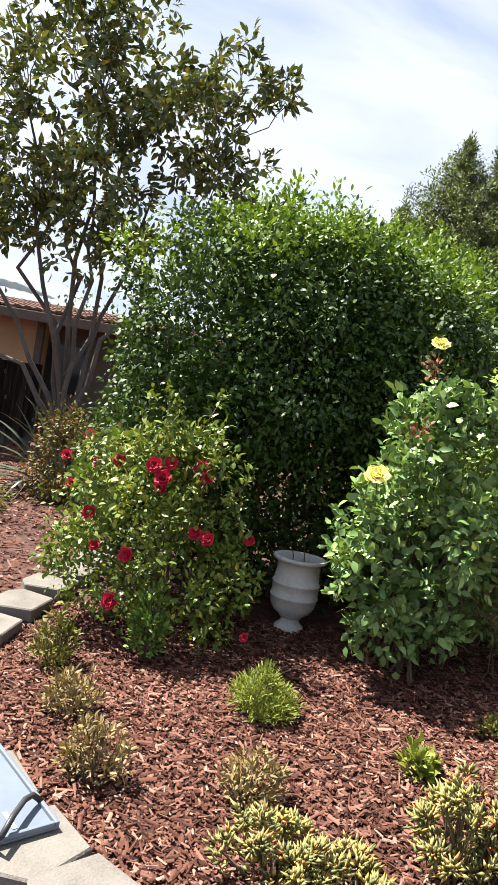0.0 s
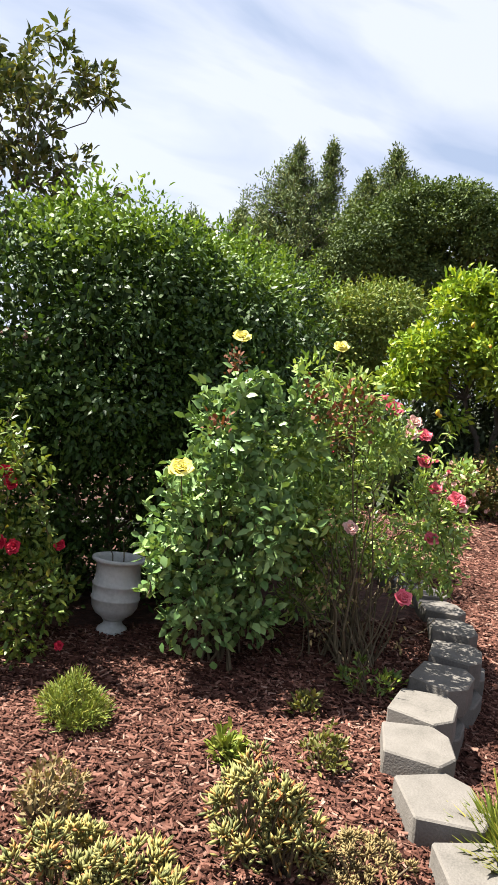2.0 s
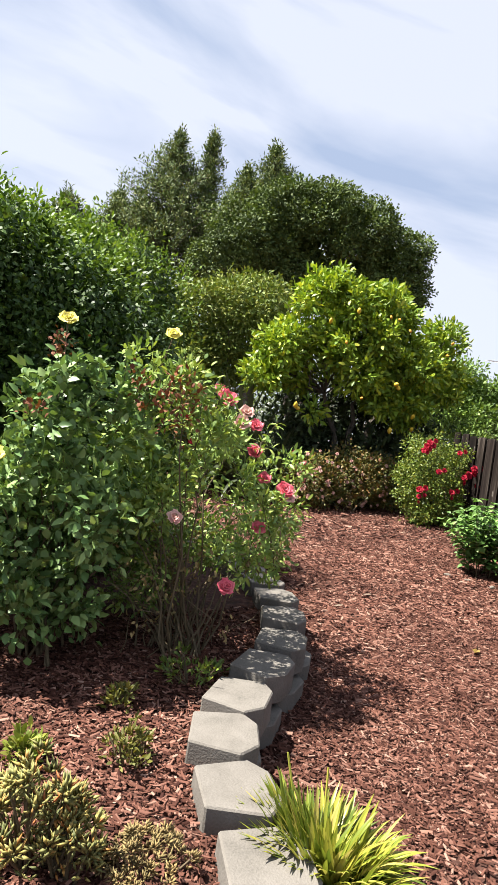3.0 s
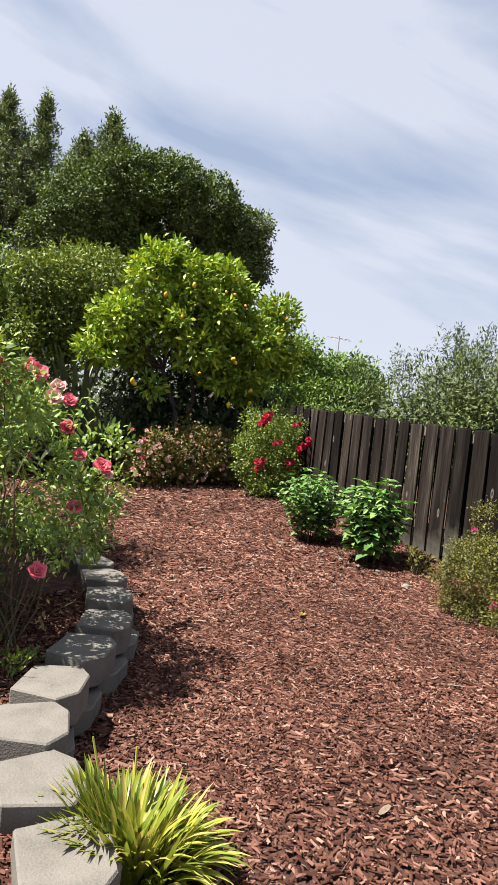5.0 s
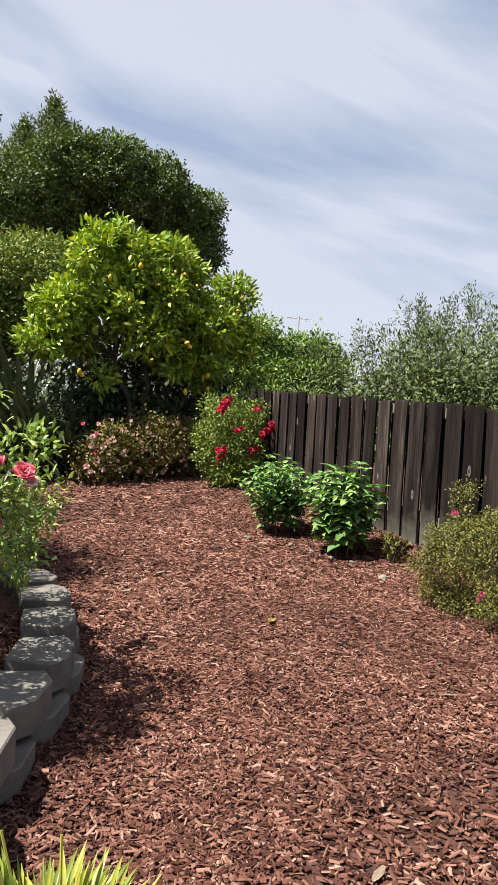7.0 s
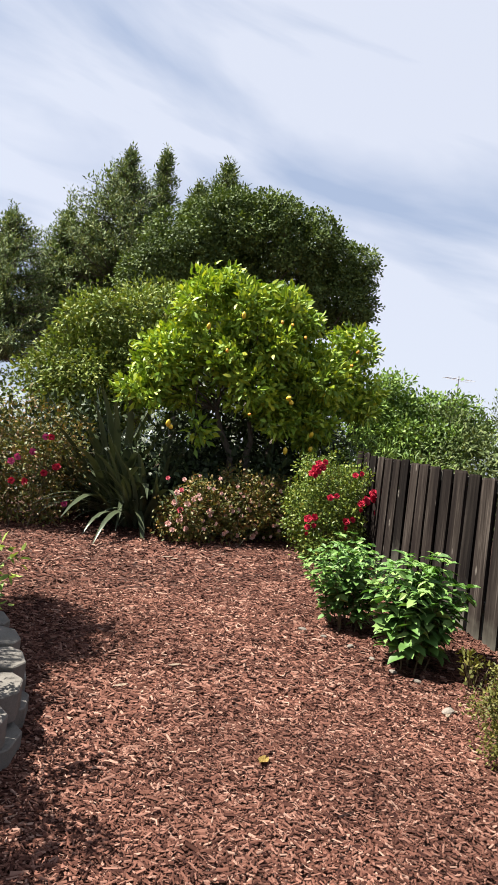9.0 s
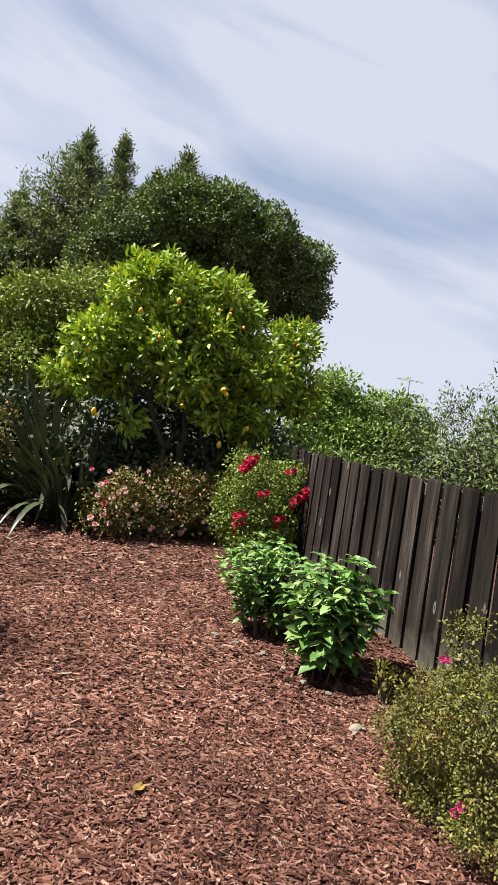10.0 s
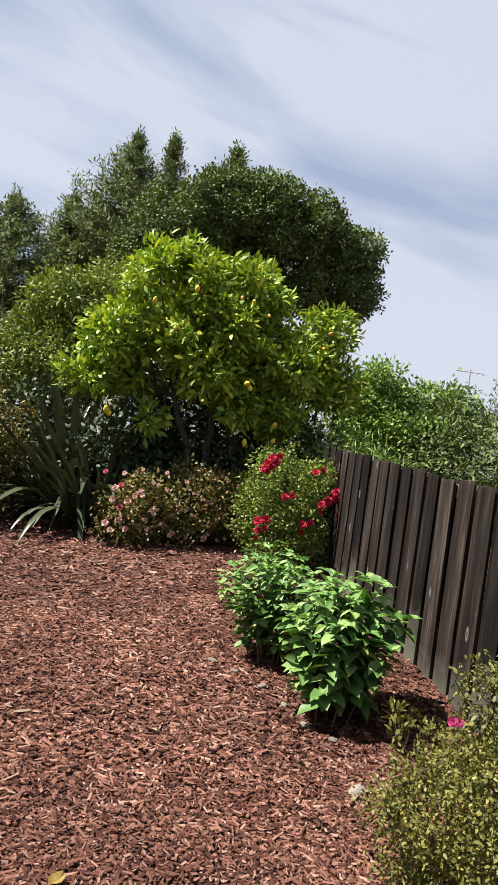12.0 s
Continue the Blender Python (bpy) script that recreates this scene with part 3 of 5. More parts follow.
    return float(ground_at(np.array(float(x)), np.array(float(y))))


# ---- blooms ----
def bloom_mesh(name, material, seed, petals=(5, 6, 6, 5)):
    """An open rose of unit radius: rings of cupped petals."""
    r = np.random.default_rng(seed)
    bm = bmesh.new()
    for ring, n in enumerate(petals):
        tilt = radians(18 + 22 * ring)
        reach = 1.0 - 0.19 * ring
        for i in range(n):
            a = 2 * math.pi * (i + 0.5 * (ring % 2)) / n + r.uniform(-0.2, 0.2)
            w = 1.15 * reach * math.sin(math.pi / n) * 1.25
            m = Matrix.Rotation(a, 4, "Z") @ Matrix.Rotation(-tilt + r.uniform(-0.15, 0.15), 4, "Y")
            grid = []
            for u, wu, zu in ((0.05, 0.25, 0), (0.5, 0.9, 0.03), (0.85, 1.0, 0.10), (1.0, 0.62, 0.05 + r.uniform(-0.1, 0.1))):
                grid.append([bm.verts.new(m @ Vector((u * reach, s * w * wu, zu + 0.10 * s * s))) for s in (-1, 0, 1)])
            for g0, g1 in zip(grid, grid[1:]):
                for j in range(2):
                    bm.faces.new((g0[j], g0[j + 1], g1[j + 1], g1[j]))
    me = bpy.data.meshes.new(name)
    bm.to_mesh(me)
    bm.free()
    me.materials.append(material)
    return me


BLOOM = {k: [bloom_mesh("bloom", m, 5 + i) for i in range(2)] for k, m in (("red", M_RED), ("pink", M_PINK), ("pale", M_PALE), ("yellow", M_YELLOW), ("magenta", M_MAGENTA))}
BLOOM_LABEL = {"red": "open crimson red bloom", "pink": "bright pink bloom", "pale": "faded pale pink bloom", "yellow": "large open yellow bloom", "magenta": "small magenta bloom"}


def bloom(parent, colour, at, radius, face, seed):
    """A bloom at a place of the world, facing that way, as a part of its bush."""
    r = random.Random(seed)
    q = Vector(face).normalized().to_track_quat("Z", "Y").to_matrix().to_4x4()
    m = Matrix.Translation(Vector(at) - parent.location) @ q @ Matrix.Rotation(r.uniform(0, 6), 4, "Z") @ Matrix.Diagonal((radius, radius, radius, 1))
    return tagged(piece("bloom", BLOOM[colour][r.randrange(2)], m, parent), BLOOM_LABEL[colour])


def local(p, parent):
    return p - np.array(parent.location)


def canes(parent, ends, base_spread, rad, seed, material=M_CANE, n=6):
    """Canes from the plant's foot to the places given, in its own space."""
    r = np.random.default_rng(seed)
    for e in ends:
        bm = bmesh.new()
        a = np.array([r.normal() * base_spread, r.normal() * base_spread, -0.02])
        mid = a + (np.array(e) - a) * 0.5 + np.array([0, 0, 0.12 * np.linalg.norm(e)])
        pts = limb(r, a, mid, 4, 0.05) + limb(r, mid, e, 4, 0.05)[1:]
        tube(bm, pts, np.linspace(rad, rad * 0.4, len(pts)), n)
        part("cane", bm, material, parent)


def bush(name, at, label, category, ells, clumps, per, spread, length, width, material, seed, cane_n=10, cane_rad=0.008, base_spread=0.06, group="", inner_fill=0, simple=False, droop=0.0, zmin=None, leaf_up=0.7, full=False, rough=0.10, shell=(0.7, 1.05), lump=0.26, hollow=0.24, clear=(), toward=(-0.15, -1.0, 0.12), heads=0, head=0.1):
    """A shrub: canes and leaves in clumps that fill ellipsoids given in the world."""
    ob = empty(name, at, label, category, group)
    low = at[2] + 0.02 if zmin is None else zmin
    p, o = lump_points(ells, clumps, heads, head, seed, 0.7, low) if heads else clump_points(ells, clumps, seed, shell=shell, rough=rough, zmin=low, lump=lump, hollow=hollow)
    for c in clear:
        v = unit(np.array(toward))
        t = np.clip((p - np.array(c[:3])) @ v, 0.0, 0.6)
        keep = np.linalg.norm(p - (np.array(c[:3]) + t[:, None] * v), axis=1) > 0.055 + c[3]
        p, o = p[keep], o[keep]
    p = local(p, ob)
    if inner_fill:
        q, oq = clump_points(ells, inner_fill, seed + 1, shell=(0.25, 0.75), rough=0.0, zmin=at[2] + 0.05, inner=0.0)
        p, o = np.concatenate([p, local(q, ob)]), np.concatenate([o, oq])
    tagged(foliage("foliage", p, o, per, spread, length, width, material, ob, seed + 2, droop, simple, up=leaf_up, full=full), kind="stuff")
    r = np.random.default_rng(seed + 3)
    ends = p[r.choice(len(p), min(cane_n, len(p)), replace=False)]
    canes(ob, ends, base_spread, cane_rad, seed + 4)
    return ob


# ---- the tall hedge behind the bed ----
hedge = empty("vine_hedge", (0.6, 5.2, zb(0.6, 5.2)), "tall dense green vine-covered hedge with fresh tips and painted sunlight on top", "hedge")
H_ELLS = [(-0.40, 5.05, 1.0, 0.74, 0.74, 1.2), (-0.30, 4.86, 1.95, 0.80, 0.80, 0.85), (0.42, 5.15, 1.0, 0.80, 0.80, 1.2), (0.10, 4.82, 1.75, 0.75, 0.80, 0.75), (0.20, 4.95, 2.28, 0.74, 0.80, 0.68),
          (0.80, 5.0, 1.85, 0.78, 0.80, 0.80), (0.85, 5.2, 2.12, 0.75, 0.8, 0.70), (1.1, 5.6, 1.4, 0.85, 0.95, 1.45), (1.15, 5.8, 2.28, 0.75, 0.85, 0.72), (1.5, 6.4, 1.5, 0.75, 0.9, 1.45), (1.55, 6.55, 2.42, 0.75, 0.85, 0.72)]
p, o = lump_points(H_ELLS, 6000, 520, 0.18, 21, 0.78, 0.35)
URN_AT = (0.44, 4.24)
keep = (np.hypot(p[:, 0] - URN_AT[0], p[:, 1] - URN_AT[1]) > 0.34) | (p[:, 2] > 1.0)
p, o = p[keep], o[keep]
tagged(foliage("foliage", local(p, hedge), o, 12, 0.042, 0.045, 0.022, M_HEDGE, hedge, 22, droop=0.35, up=0.8, wander=0.9), kind="stuff")
p, o = clump_points(H_ELLS, 3000, 23, shell=(0.50, 0.88), rough=0.0, zmin=0.12, inner=0.3)
keep = (np.hypot(p[:, 0] - URN_AT[0], p[:, 1] - URN_AT[1]) > 0.34) | (p[:, 2] > 1.0)
p, o = p[keep], o[keep]
tagged(foliage("inner_foliage", local(p, hedge), o, 14, 0.08, 0.065, 0.036, M_HEDGE, hedge, 24, simple=True), kind="stuff")
# fresh yellow-green growth over the top and the shoulders, sunlit brightness put into its colour
p, o = lump_points(H_ELLS, 4200, 380, 0.19, 21, 0.80, 2.05)
keep = (o[:, 2] > 0.15) & (p[:, 2] + 0.35 * lumps(p, 0.5, 29) > 2.42)
tagged(foliage("fresh_growth", local(p[keep], hedge), o[keep], 8, 0.045, 0.046, 0.020, M_HEDGE_SUNLIT_TIP, hedge, 30, up=0.9, wander=1.0), kind="stuff")
r = np.random.default_rng(25)
tips = []
for e in H_ELLS:
    for _ in range(14):
        a = r.uniform(0, 2 * math.pi)
        b = r.uniform(0.25, 1.0)
        tips.append((e[0] + e[3] * 0.6 * b * math.cos(a), e[1] + e[4] * 0.6 * b * math.sin(a), e[2] + e[5] * r.uniform(0.9, 1.08) * math.sqrt(1 - 0.36 * b * b)))
tips = np.array([t for t in tips if t[2] > 2.5])
sp = np.concatenate([tips + np.array([0, 0, dz]) + r.normal(size=tips.shape) * 0.025 for dz in np.linspace(0, 0.17, 6)])
tagged(foliage("new_growth", local(sp, hedge), np.tile([[0, 0, 1.0]], (len(sp), 1)), 4, 0.02, 0.050, 0.020, M_HEDGE_SUNLIT_TIP, hedge, 26), kind="stuff")
for i in range(16):
    e = H_ELLS[i % len(H_ELLS)]
    bm = bmesh.new()
    a = np.array([e[0] + r.normal() * 0.2 - 0.6, e[1] + r.normal() * 0.2 - 5.2, -0.03])
    b = a + np.array([r.normal() * 0.3, r.normal() * 0.25, 1.9])
    tube(bm, limb(r, a, b, 6, 0.05), np.linspace(0.018, 0.006, 6), 5)
    part("stem", bm, M_CANE, hedge)

# ---- roses in the bed ----
URN_CLEAR = [(0.43, 4.0, zb(0.43, 4.1) + dz, 0.17, "") for dz in (0.05, 0.2, 0.35, 0.48)]
REDS_AT = [(-1.001, 4.3, 1.181, 0.03, "red"), (-1.095, 4.2, 1.037, 0.035, "red"), (-0.886, 4.1, 1.027, 0.03, "red"), (-0.71, 3.9, 1.086, 0.04, "red"), (-0.997, 4.0, 0.894, 0.035, "red"), (-0.831, 3.85, 0.768, 0.04, "red"), (-0.49, 3.75, 1.106, 0.045, "red"), (-0.432, 3.75, 1.043, 0.05, "red"), (-0.402, 3.78, 1.128, 0.04, "red"), (-0.442, 3.78, 0.984, 0.035, "red"), (-0.231, 3.85, 1.126, 0.045, "red"), (-0.196, 3.85, 1.073, 0.035, "red"), (-0.206, 3.7, 0.781, 0.037, "red"), (-0.133, 3.7, 0.759, 0.04, "red"), (-0.553, 3.65, 0.615, 0.042, "red"), (-0.592, 3.6, 0.362, 0.045, "red"), (-0.75, 3.75, 0.614, 0.03, "red"), (0.095, 3.75, 0.782, 0.03, "red"), (0.153, 3.7, 0.253, 0.025, "red")]
red_rose = bush("rose_bush", (-0.30, 4.0, zb(-0.30, 4.0)), "red-flowering rose bush in the bed before the hedge", "rose bush",
                [(-0.55, 3.95, 0.85, 0.45, 0.38, 0.52), (-0.35, 3.9, 0.52, 0.55, 0.40, 0.42), (-0.72, 4.05, 0.72, 0.38, 0.35, 0.5), (-0.30, 3.95, 1.12, 0.26, 0.22, 0.36), (-0.05, 3.85, 0.45, 0.26, 0.28, 0.36)],
                640, 9, 0.034, 0.046, 0.022, M_ROSE_RED, 31, 20, 0.007, 0.10, inner_fill=100, heads=80, head=0.10, clear=REDS_AT + URN_CLEAR)
for i, (x, y, z, rad, col) in enumerate(REDS_AT):
    bloom(red_rose, col, (x, y, z), rad, (-0.25, -1, 0.35), 40 + i)

YELLOWS_AT = [(0.951, 3.78, 2.020, 0.050, "yellow"), (0.644, 3.3, 1.278, 0.06, "yellow"), (1.532, 3.75, 2.043, 0.044, "yellow")]
yellow_rose = bush("rose_bush", (0.98, 3.75, zb(0.98, 3.40)), "yellow-flowering rose bush with large glossy leaves", "rose bush",
                   [(0.92, 3.55, 0.95, 0.42, 0.36, 0.45), (1.02, 3.62, 1.30, 0.36, 0.32, 0.38), (1.22, 3.75, 1.05, 0.32, 0.30, 0.32), (0.80, 3.48, 0.60, 0.24, 0.24, 0.22), (0.72, 3.42, 0.42, 0.12, 0.12, 0.12), (1.02, 3.68, 0.55, 0.24, 0.22, 0.20), (0.93, 3.72, 1.66, 0.16, 0.16, 0.20), (1.27, 3.75, 1.35, 0.30, 0.3, 0.40)],
                   390, 9, 0.036, 0.060, 0.038, M_ROSE, 51, 24, 0.008, 0.09, inner_fill=70, full=True, heads=46, head=0.115, clear=YELLOWS_AT + URN_CLEAR)
for i, (x, y, z, rad, col) in enumerate(YELLOWS_AT):
    bloom(yellow_rose, col, (x, y, z), rad, (-0.2, -0.7, 0.7), 60 + i)
    canes(yellow_rose, [local(np.array((x, y, z - rad * 0.2)), yellow_rose)], 0.05, 0.007, 70 + i)
p = local(np.array([(0.93, 3.72, 1.90), (0.92, 3.72, 1.82), (0.80, 3.32, 1.52), (1.30, 3.42, 1.74), (1.42, 3.38, 1.66), (1.50, 3.40, 1.76), (1.58, 3.40, 1.62), (1.46, 3.36, 1.56), (1.36, 3.38, 1.62), (1.60, 3.38, 1.72), (1.53, 3.36, 1.68)]), yellow_rose)
for i in range(len(p)):
    foliage("spent_bloom", p[i:i + 1], np.array([[0, -0.3, 1.0]]), 26, 0.035, 0.03, 0.02, M_DRYFLOWER, yellow_rose, 77 + i, label="dry brown spent bloom")["kind"] = "stuff"

PINKS_AT = [(1.939, 3.85, 1.734, 0.06, "pink"), (1.895, 3.88, 1.783, 0.04, "pink"), (2.034, 3.75, 1.669, 0.045, "pale"), (1.997, 3.7, 1.601, 0.05, "pale"), (2.086, 3.7, 1.596, 0.045, "pink"), (2.059, 3.6, 1.447, 0.045, "pink"), (2.14, 3.6, 1.3, 0.042, "pink"), (2.259, 3.55, 1.249, 0.05, "pink"), (2.295, 3.55, 1.206, 0.035, "pale"), (2.104, 3.5, 1.022, 0.042, "pink"), (1.562, 3.35, 1.063, 0.04, "pale"), (1.859, 3.25, 0.739, 0.045, "pink")]
pink_rose = bush("rose_bush", (1.74, 3.62, zb(1.74, 3.62)), "pink-flowering rose bush with thin leggy canes", "rose bush",
                 [(1.60, 3.7, 1.42, 0.36, 0.36, 0.42), (1.88, 3.8, 1.30, 0.45, 0.42, 0.45), (2.10, 3.8, 1.08, 0.36, 0.40, 0.42), (1.90, 3.7, 1.00, 0.40, 0.34, 0.22), (1.52, 3.8, 1.68, 0.22, 0.22, 0.26), (2.2, 3.75, 0.80, 0.24, 0.28, 0.28), (1.75, 4.2, 1.1, 0.5, 0.4, 0.6), (1.42, 3.55, 1.05, 0.22, 0.22, 0.2), (1.65, 4.40, 0.68, 0.55, 0.32, 0.42), (1.62, 3.72, 0.62, 0.26, 0.22, 0.20), (2.50, 4.20, 1.02, 0.20, 0.24, 0.22)],
                 960, 10, 0.034, 0.050, 0.018, M_ROSE_THIN, 81, 40, 0.0065, 0.10, inner_fill=70, heads=74, head=0.105, clear=PINKS_AT)
for i, (x, y, z, rad, col) in enumerate(PINKS_AT):
    bloom(pink_rose, col, (x, y, z), rad, (-0.1, -0.8, 0.6), 90 + i)

# withered leaves and short dead twigs low among the canes
r = np.random.default_rng(603)
p = np.stack([r.uniform(1.35, 2.1, 46), r.uniform(3.42, 3.85, 46), r.uniform(0.42, 1.0, 46)], 1)
tagged(foliage("withered_leaves", local(p, pink_rose), np.tile([[0, -0.3, 0.6]], (46, 1)), 7, 0.035, 0.034, 0.015, M_DRY, pink_rose, 604, droop=0.5, wander=1.2, label="dry brown withered leaves"), kind="stuff")
for i in range(26):
    a = local(np.array([1.62 + r.normal() * 0.18, 3.62 + r.normal() * 0.1, r.uniform(0.25, 0.7)]), pink_rose)
    b = a + np.array([r.normal() * 0.16, r.normal() * 0.1 - 0.04, r.uniform(0.1, 0.32)])
    bm = bmesh.new()
    tube(bm, limb(r, a, b, 4, 0.09), np.linspace(0.0035, 0.0012, 4), 4)
    part("twig", bm, M_CANE, pink_rose)


def shoots(parent, starts, length, leaf_l, leaf_w, material, seed):
    """Long new canes that stand out of a bush, with leaves along them."""
    r = np.random.default_rng(seed)
    for i, a in enumerate(starts):
        a = local(np.array(a), parent)
        b = a + np.array([r.normal() * 0.09, r.normal() * 0.06 - 0.03, length * r.uniform(0.7, 1.2)])
        line = limb(r, a, b, 9, 0.05)
        bm = bmesh.new()
        tube(bm, line, np.linspace(0.004, 0.0015, 9), 4)
        shoot = part("shoot", bm, M_CANE, parent)
        tagged(foliage("shoot_leaves", np.array(line), np.tile([[0, -0.2, 0.8]], (9, 1)), 5, 0.014, leaf_l, leaf_w, material, shoot, seed + i, wander=1.2), kind="stuff")


shoots(red_rose, [(-0.35, 3.85, 1.20), (-0.18, 3.82, 1.15), (-0.52, 3.88, 1.15), (-0.05, 3.75, 0.95), (-0.72, 3.9, 1.05), (-0.28, 3.8, 1.30), (-0.9, 3.9, 0.9), (0.05, 3.7, 0.8), (-0.62, 3.7, 1.15), (-0.42, 3.68, 1.22), (-0.1, 3.68, 1.1), (-0.8, 3.75, 0.95), (-0.25, 3.66, 1.0)], 0.30, 0.046, 0.022, M_ROSE_RED, 501)
shoots(yellow_rose, [(0.9, 3.5, 1.45), (1.08, 3.5, 1.5), (1.28, 3.6, 1.55), (0.68, 3.42, 1.05), (1.2, 3.5, 1.5), (0.62, 3.42, 0.85), (1.0, 3.42, 1.2), (0.86, 3.6, 1.55), (0.96, 3.7, 1.62), (1.12, 3.6, 1.62), (0.56, 3.4, 0.62), (0.78, 3.34, 1.12), (0.7, 3.36, 0.52), (1.36, 3.5, 1.5)], 0.24, 0.058, 0.036, M_ROSE, 521)
shoots(pink_rose, [(1.48, 3.7, 1.70), (1.6, 3.7, 1.72), (1.72, 3.68, 1.68), (1.88, 3.68, 1.60), (2.15, 3.6, 1.15), (2.3, 3.6, 0.95), (2.28, 3.55, 0.72), (2.05, 3.6, 1.35), (1.35, 3.6, 1.62), (1.56, 3.45, 1.55), (1.8, 3.5, 1.5), (2.0, 3.5, 1.2), (2.2, 3.5, 0.95), (1.7, 3.4, 1.2)], 0.26, 0.05, 0.018, M_ROSE_THIN, 541)

# ---- urn ----
urn = empty("garden_urn", (0.44, 4.24, zb(0.44, 4.24)), "white plaster garden urn on a foot, under the hedge", "urn")
urn.scale = (0.90, 0.90, 0.94)
smooth(part("body", lathe([(0.075, 0.085), (0.085, 0.10), (0.13, 0.13), (0.155, 0.17), (0.163, 0.22), (0.168, 0.225), (0.168, 0.235), (0.162, 0.24), (0.163, 0.31), (0.168, 0.315), (0.168, 0.325), (0.160, 0.33), (0.150, 0.40), (0.152, 0.45),
                           (0.170, 0.468), (0.186, 0.474), (0.190, 0.484), (0.186, 0.494), (0.165, 0.496), (0.148, 0.48), (0.14, 0.42), (0.14, 0.40), (0.0005, 0.40)], 40), M_URN, urn))
smooth(part("foot", lathe([(0.105, -0.02), (0.108, 0.012), (0.098, 0.03), (0.070, 0.05), (0.062, 0.07), (0.072, 0.088), (0.0005, 0.09)], 32), M_URN, urn))
bm = bmesh.new()
bmesh.ops.create_circle(bm, cap_ends=True, radius=0.139, segments=24, matrix=Matrix.Translation((0, 0, 0.425)))
part("soil", bm, M_SOIL, urn)
bm = bmesh.new()
tube(bm, [(0.03, -0.03, 0.40), (0.025, -0.03, 0.5), (0.01, -0.02, 0.60)], [0.005, 0.004, 0.003], 5)
part("dry_stalk", bm, M_CANE, urn)
bm = bmesh.new()
tube(bm, [(-0.04, 0.02, 0.40), (-0.05, 0.02, 0.5), (-0.09, 0.0, 0.58)], [0.004, 0.004, 0.002], 5)
part("dry_stalk", bm, M_CANE, urn)


# ---- low plants in the bed ----
def low_tuft(name, at, label, category, radius, height, n, length, width, material, seed, stems=10, finger=False, group="", per=8):
    """A low mound of upright sprigs on short stems."""
    r = np.random.default_rng(seed)
    ob = empty(name, at, label, category, group)
    k = n
    rr, a = radius * np.sqrt(r.uniform(0, 1, k)), r.uniform(0, 2 * math.pi, k)
    top = height * (1 - 0.55 * (rr / radius) ** 2) * r.uniform(0.75, 1.12, k)
    top = top * (1 + 0.45 * lumps(np.stack([rr * np.cos(a), rr * np.sin(a), 0 * a], 1), radius * 0.45, seed))
    p = np.stack([rr * np.cos(a), rr * np.sin(a), top], 1)
    o = unit(np.stack([np.cos(a) * rr / radius * 0.7, np.sin(a) * rr / radius * 0.7, np.ones(k)], 1))
    tagged(foliage("foliage", p, o, per * (2 if finger else 1), length * (0.16 if finger else 0.30), length, width, material, ob, seed + 1, finger=finger, up=0.2, wander=0.55 if finger else 0.35), kind="stuff")
    low = p * np.array([0.8, 0.8, 0.45])
    tagged(foliage("lower_foliage", low, o, 3, length * 0.4, length, width, material, ob, seed + 2, finger=finger, up=0.2, wander=0.6), kind="stuff")
    for i in r.choice(k, min(stems, k), replace=False):
        bm = bmesh.new()
        tube(bm, limb(r, (p[i][0] * 0.25, p[i][1] * 0.25, -0.02), p[i], 4, 0.05), np.linspace(0.006, 0.003, 4), 5)
        part("stem", bm, M_CANE, ob)
    return ob


SED = "sedum clump with yellow-green fingers and orange tips on mulch"
low_tuft("sedum", (0.88, 2.10, zb(0.88, 2.10)), SED, "sedum", 0.165, 0.27, 60, 0.042, 0.0125, M_SEDUM, 101, 30, True, "sedums in the bed")
low_tuft("sedum", (0.98, 2.02, zb(0.98, 2.02)), SED, "sedum", 0.10, 0.20, 24, 0.042, 0.0125, M_SEDUM, 104, 16, True, "sedums in the bed")
low_tuft("sedum", (0.30, 2.05, zb(0.30, 2.05)), "spreading yellow sedum clump over the mulch", "sedum", 0.19, 0.15, 50, 0.042, 0.0125, M_SEDUM, 107, 16, True, "sedums in the bed")
low_tuft("sedum", (0.50, 2.00, zb(0.50, 2.00)), "spreading yellow sedum clump over the mulch", "sedum", 0.16, 0.13, 38, 0.042, 0.0125, M_SEDUM, 110, 12, True, "sedums in the bed")
low_tuft("sedum", (1.22, 1.98, zb(1.22, 1.98)), "low dull brownish sedum clump on mulch", "sedum", 0.15, 0.09, 60, 0.026, 0.008, M_DRY, 113, 8, True, "sedums in the bed")
low_tuft("dry_sprig", (0.21, 2.42, zb(0.21, 2.42)), "dry tan low sprig on the bark mulch", "herb", 0.11, 0.17, 55, 0.032, 0.010, M_DRY, 116, 16)
low_tuft("dry_sprig", (-0.37, 2.46, zb(-0.37, 2.46)), "dry tan low sprig on the bark mulch", "herb", 0.12, 0.19, 60, 0.032, 0.010, M_DRY, 119, 18)
low_tuft("dry_sprig", (-0.57, 2.93, zb(-0.57, 2.93)), "yellowing low sprig on the bark mulch", "herb", 0.12, 0.17, 50, 0.04, 0.010, M_DRY, 122, 12)
low_tuft("dry_sprig", (-0.80, 3.38, zb(-0.80, 3.38)), "half dry upright sprig beside the block edging", "herb", 0.11, 0.20, 50, 0.04, 0.012, M_YBUSH, 125, 14)
low_tuft("herb_tuft", (0.27, 3.08, zb(0.27, 3.08)), "round yellow-green herb tuft growing in mulch", "herb", 0.145, 0.15, 300, 0.040, 0.0045, M_TUFT, 128, 40)
low_tuft("seedling", (0.90, 2.70, zb(0.90, 2.70)), "small bright green seedling in bark mulch", "seedling", 0.065, 0.09, 20, 0.045, 0.02, M_TUFT, 131, 6)
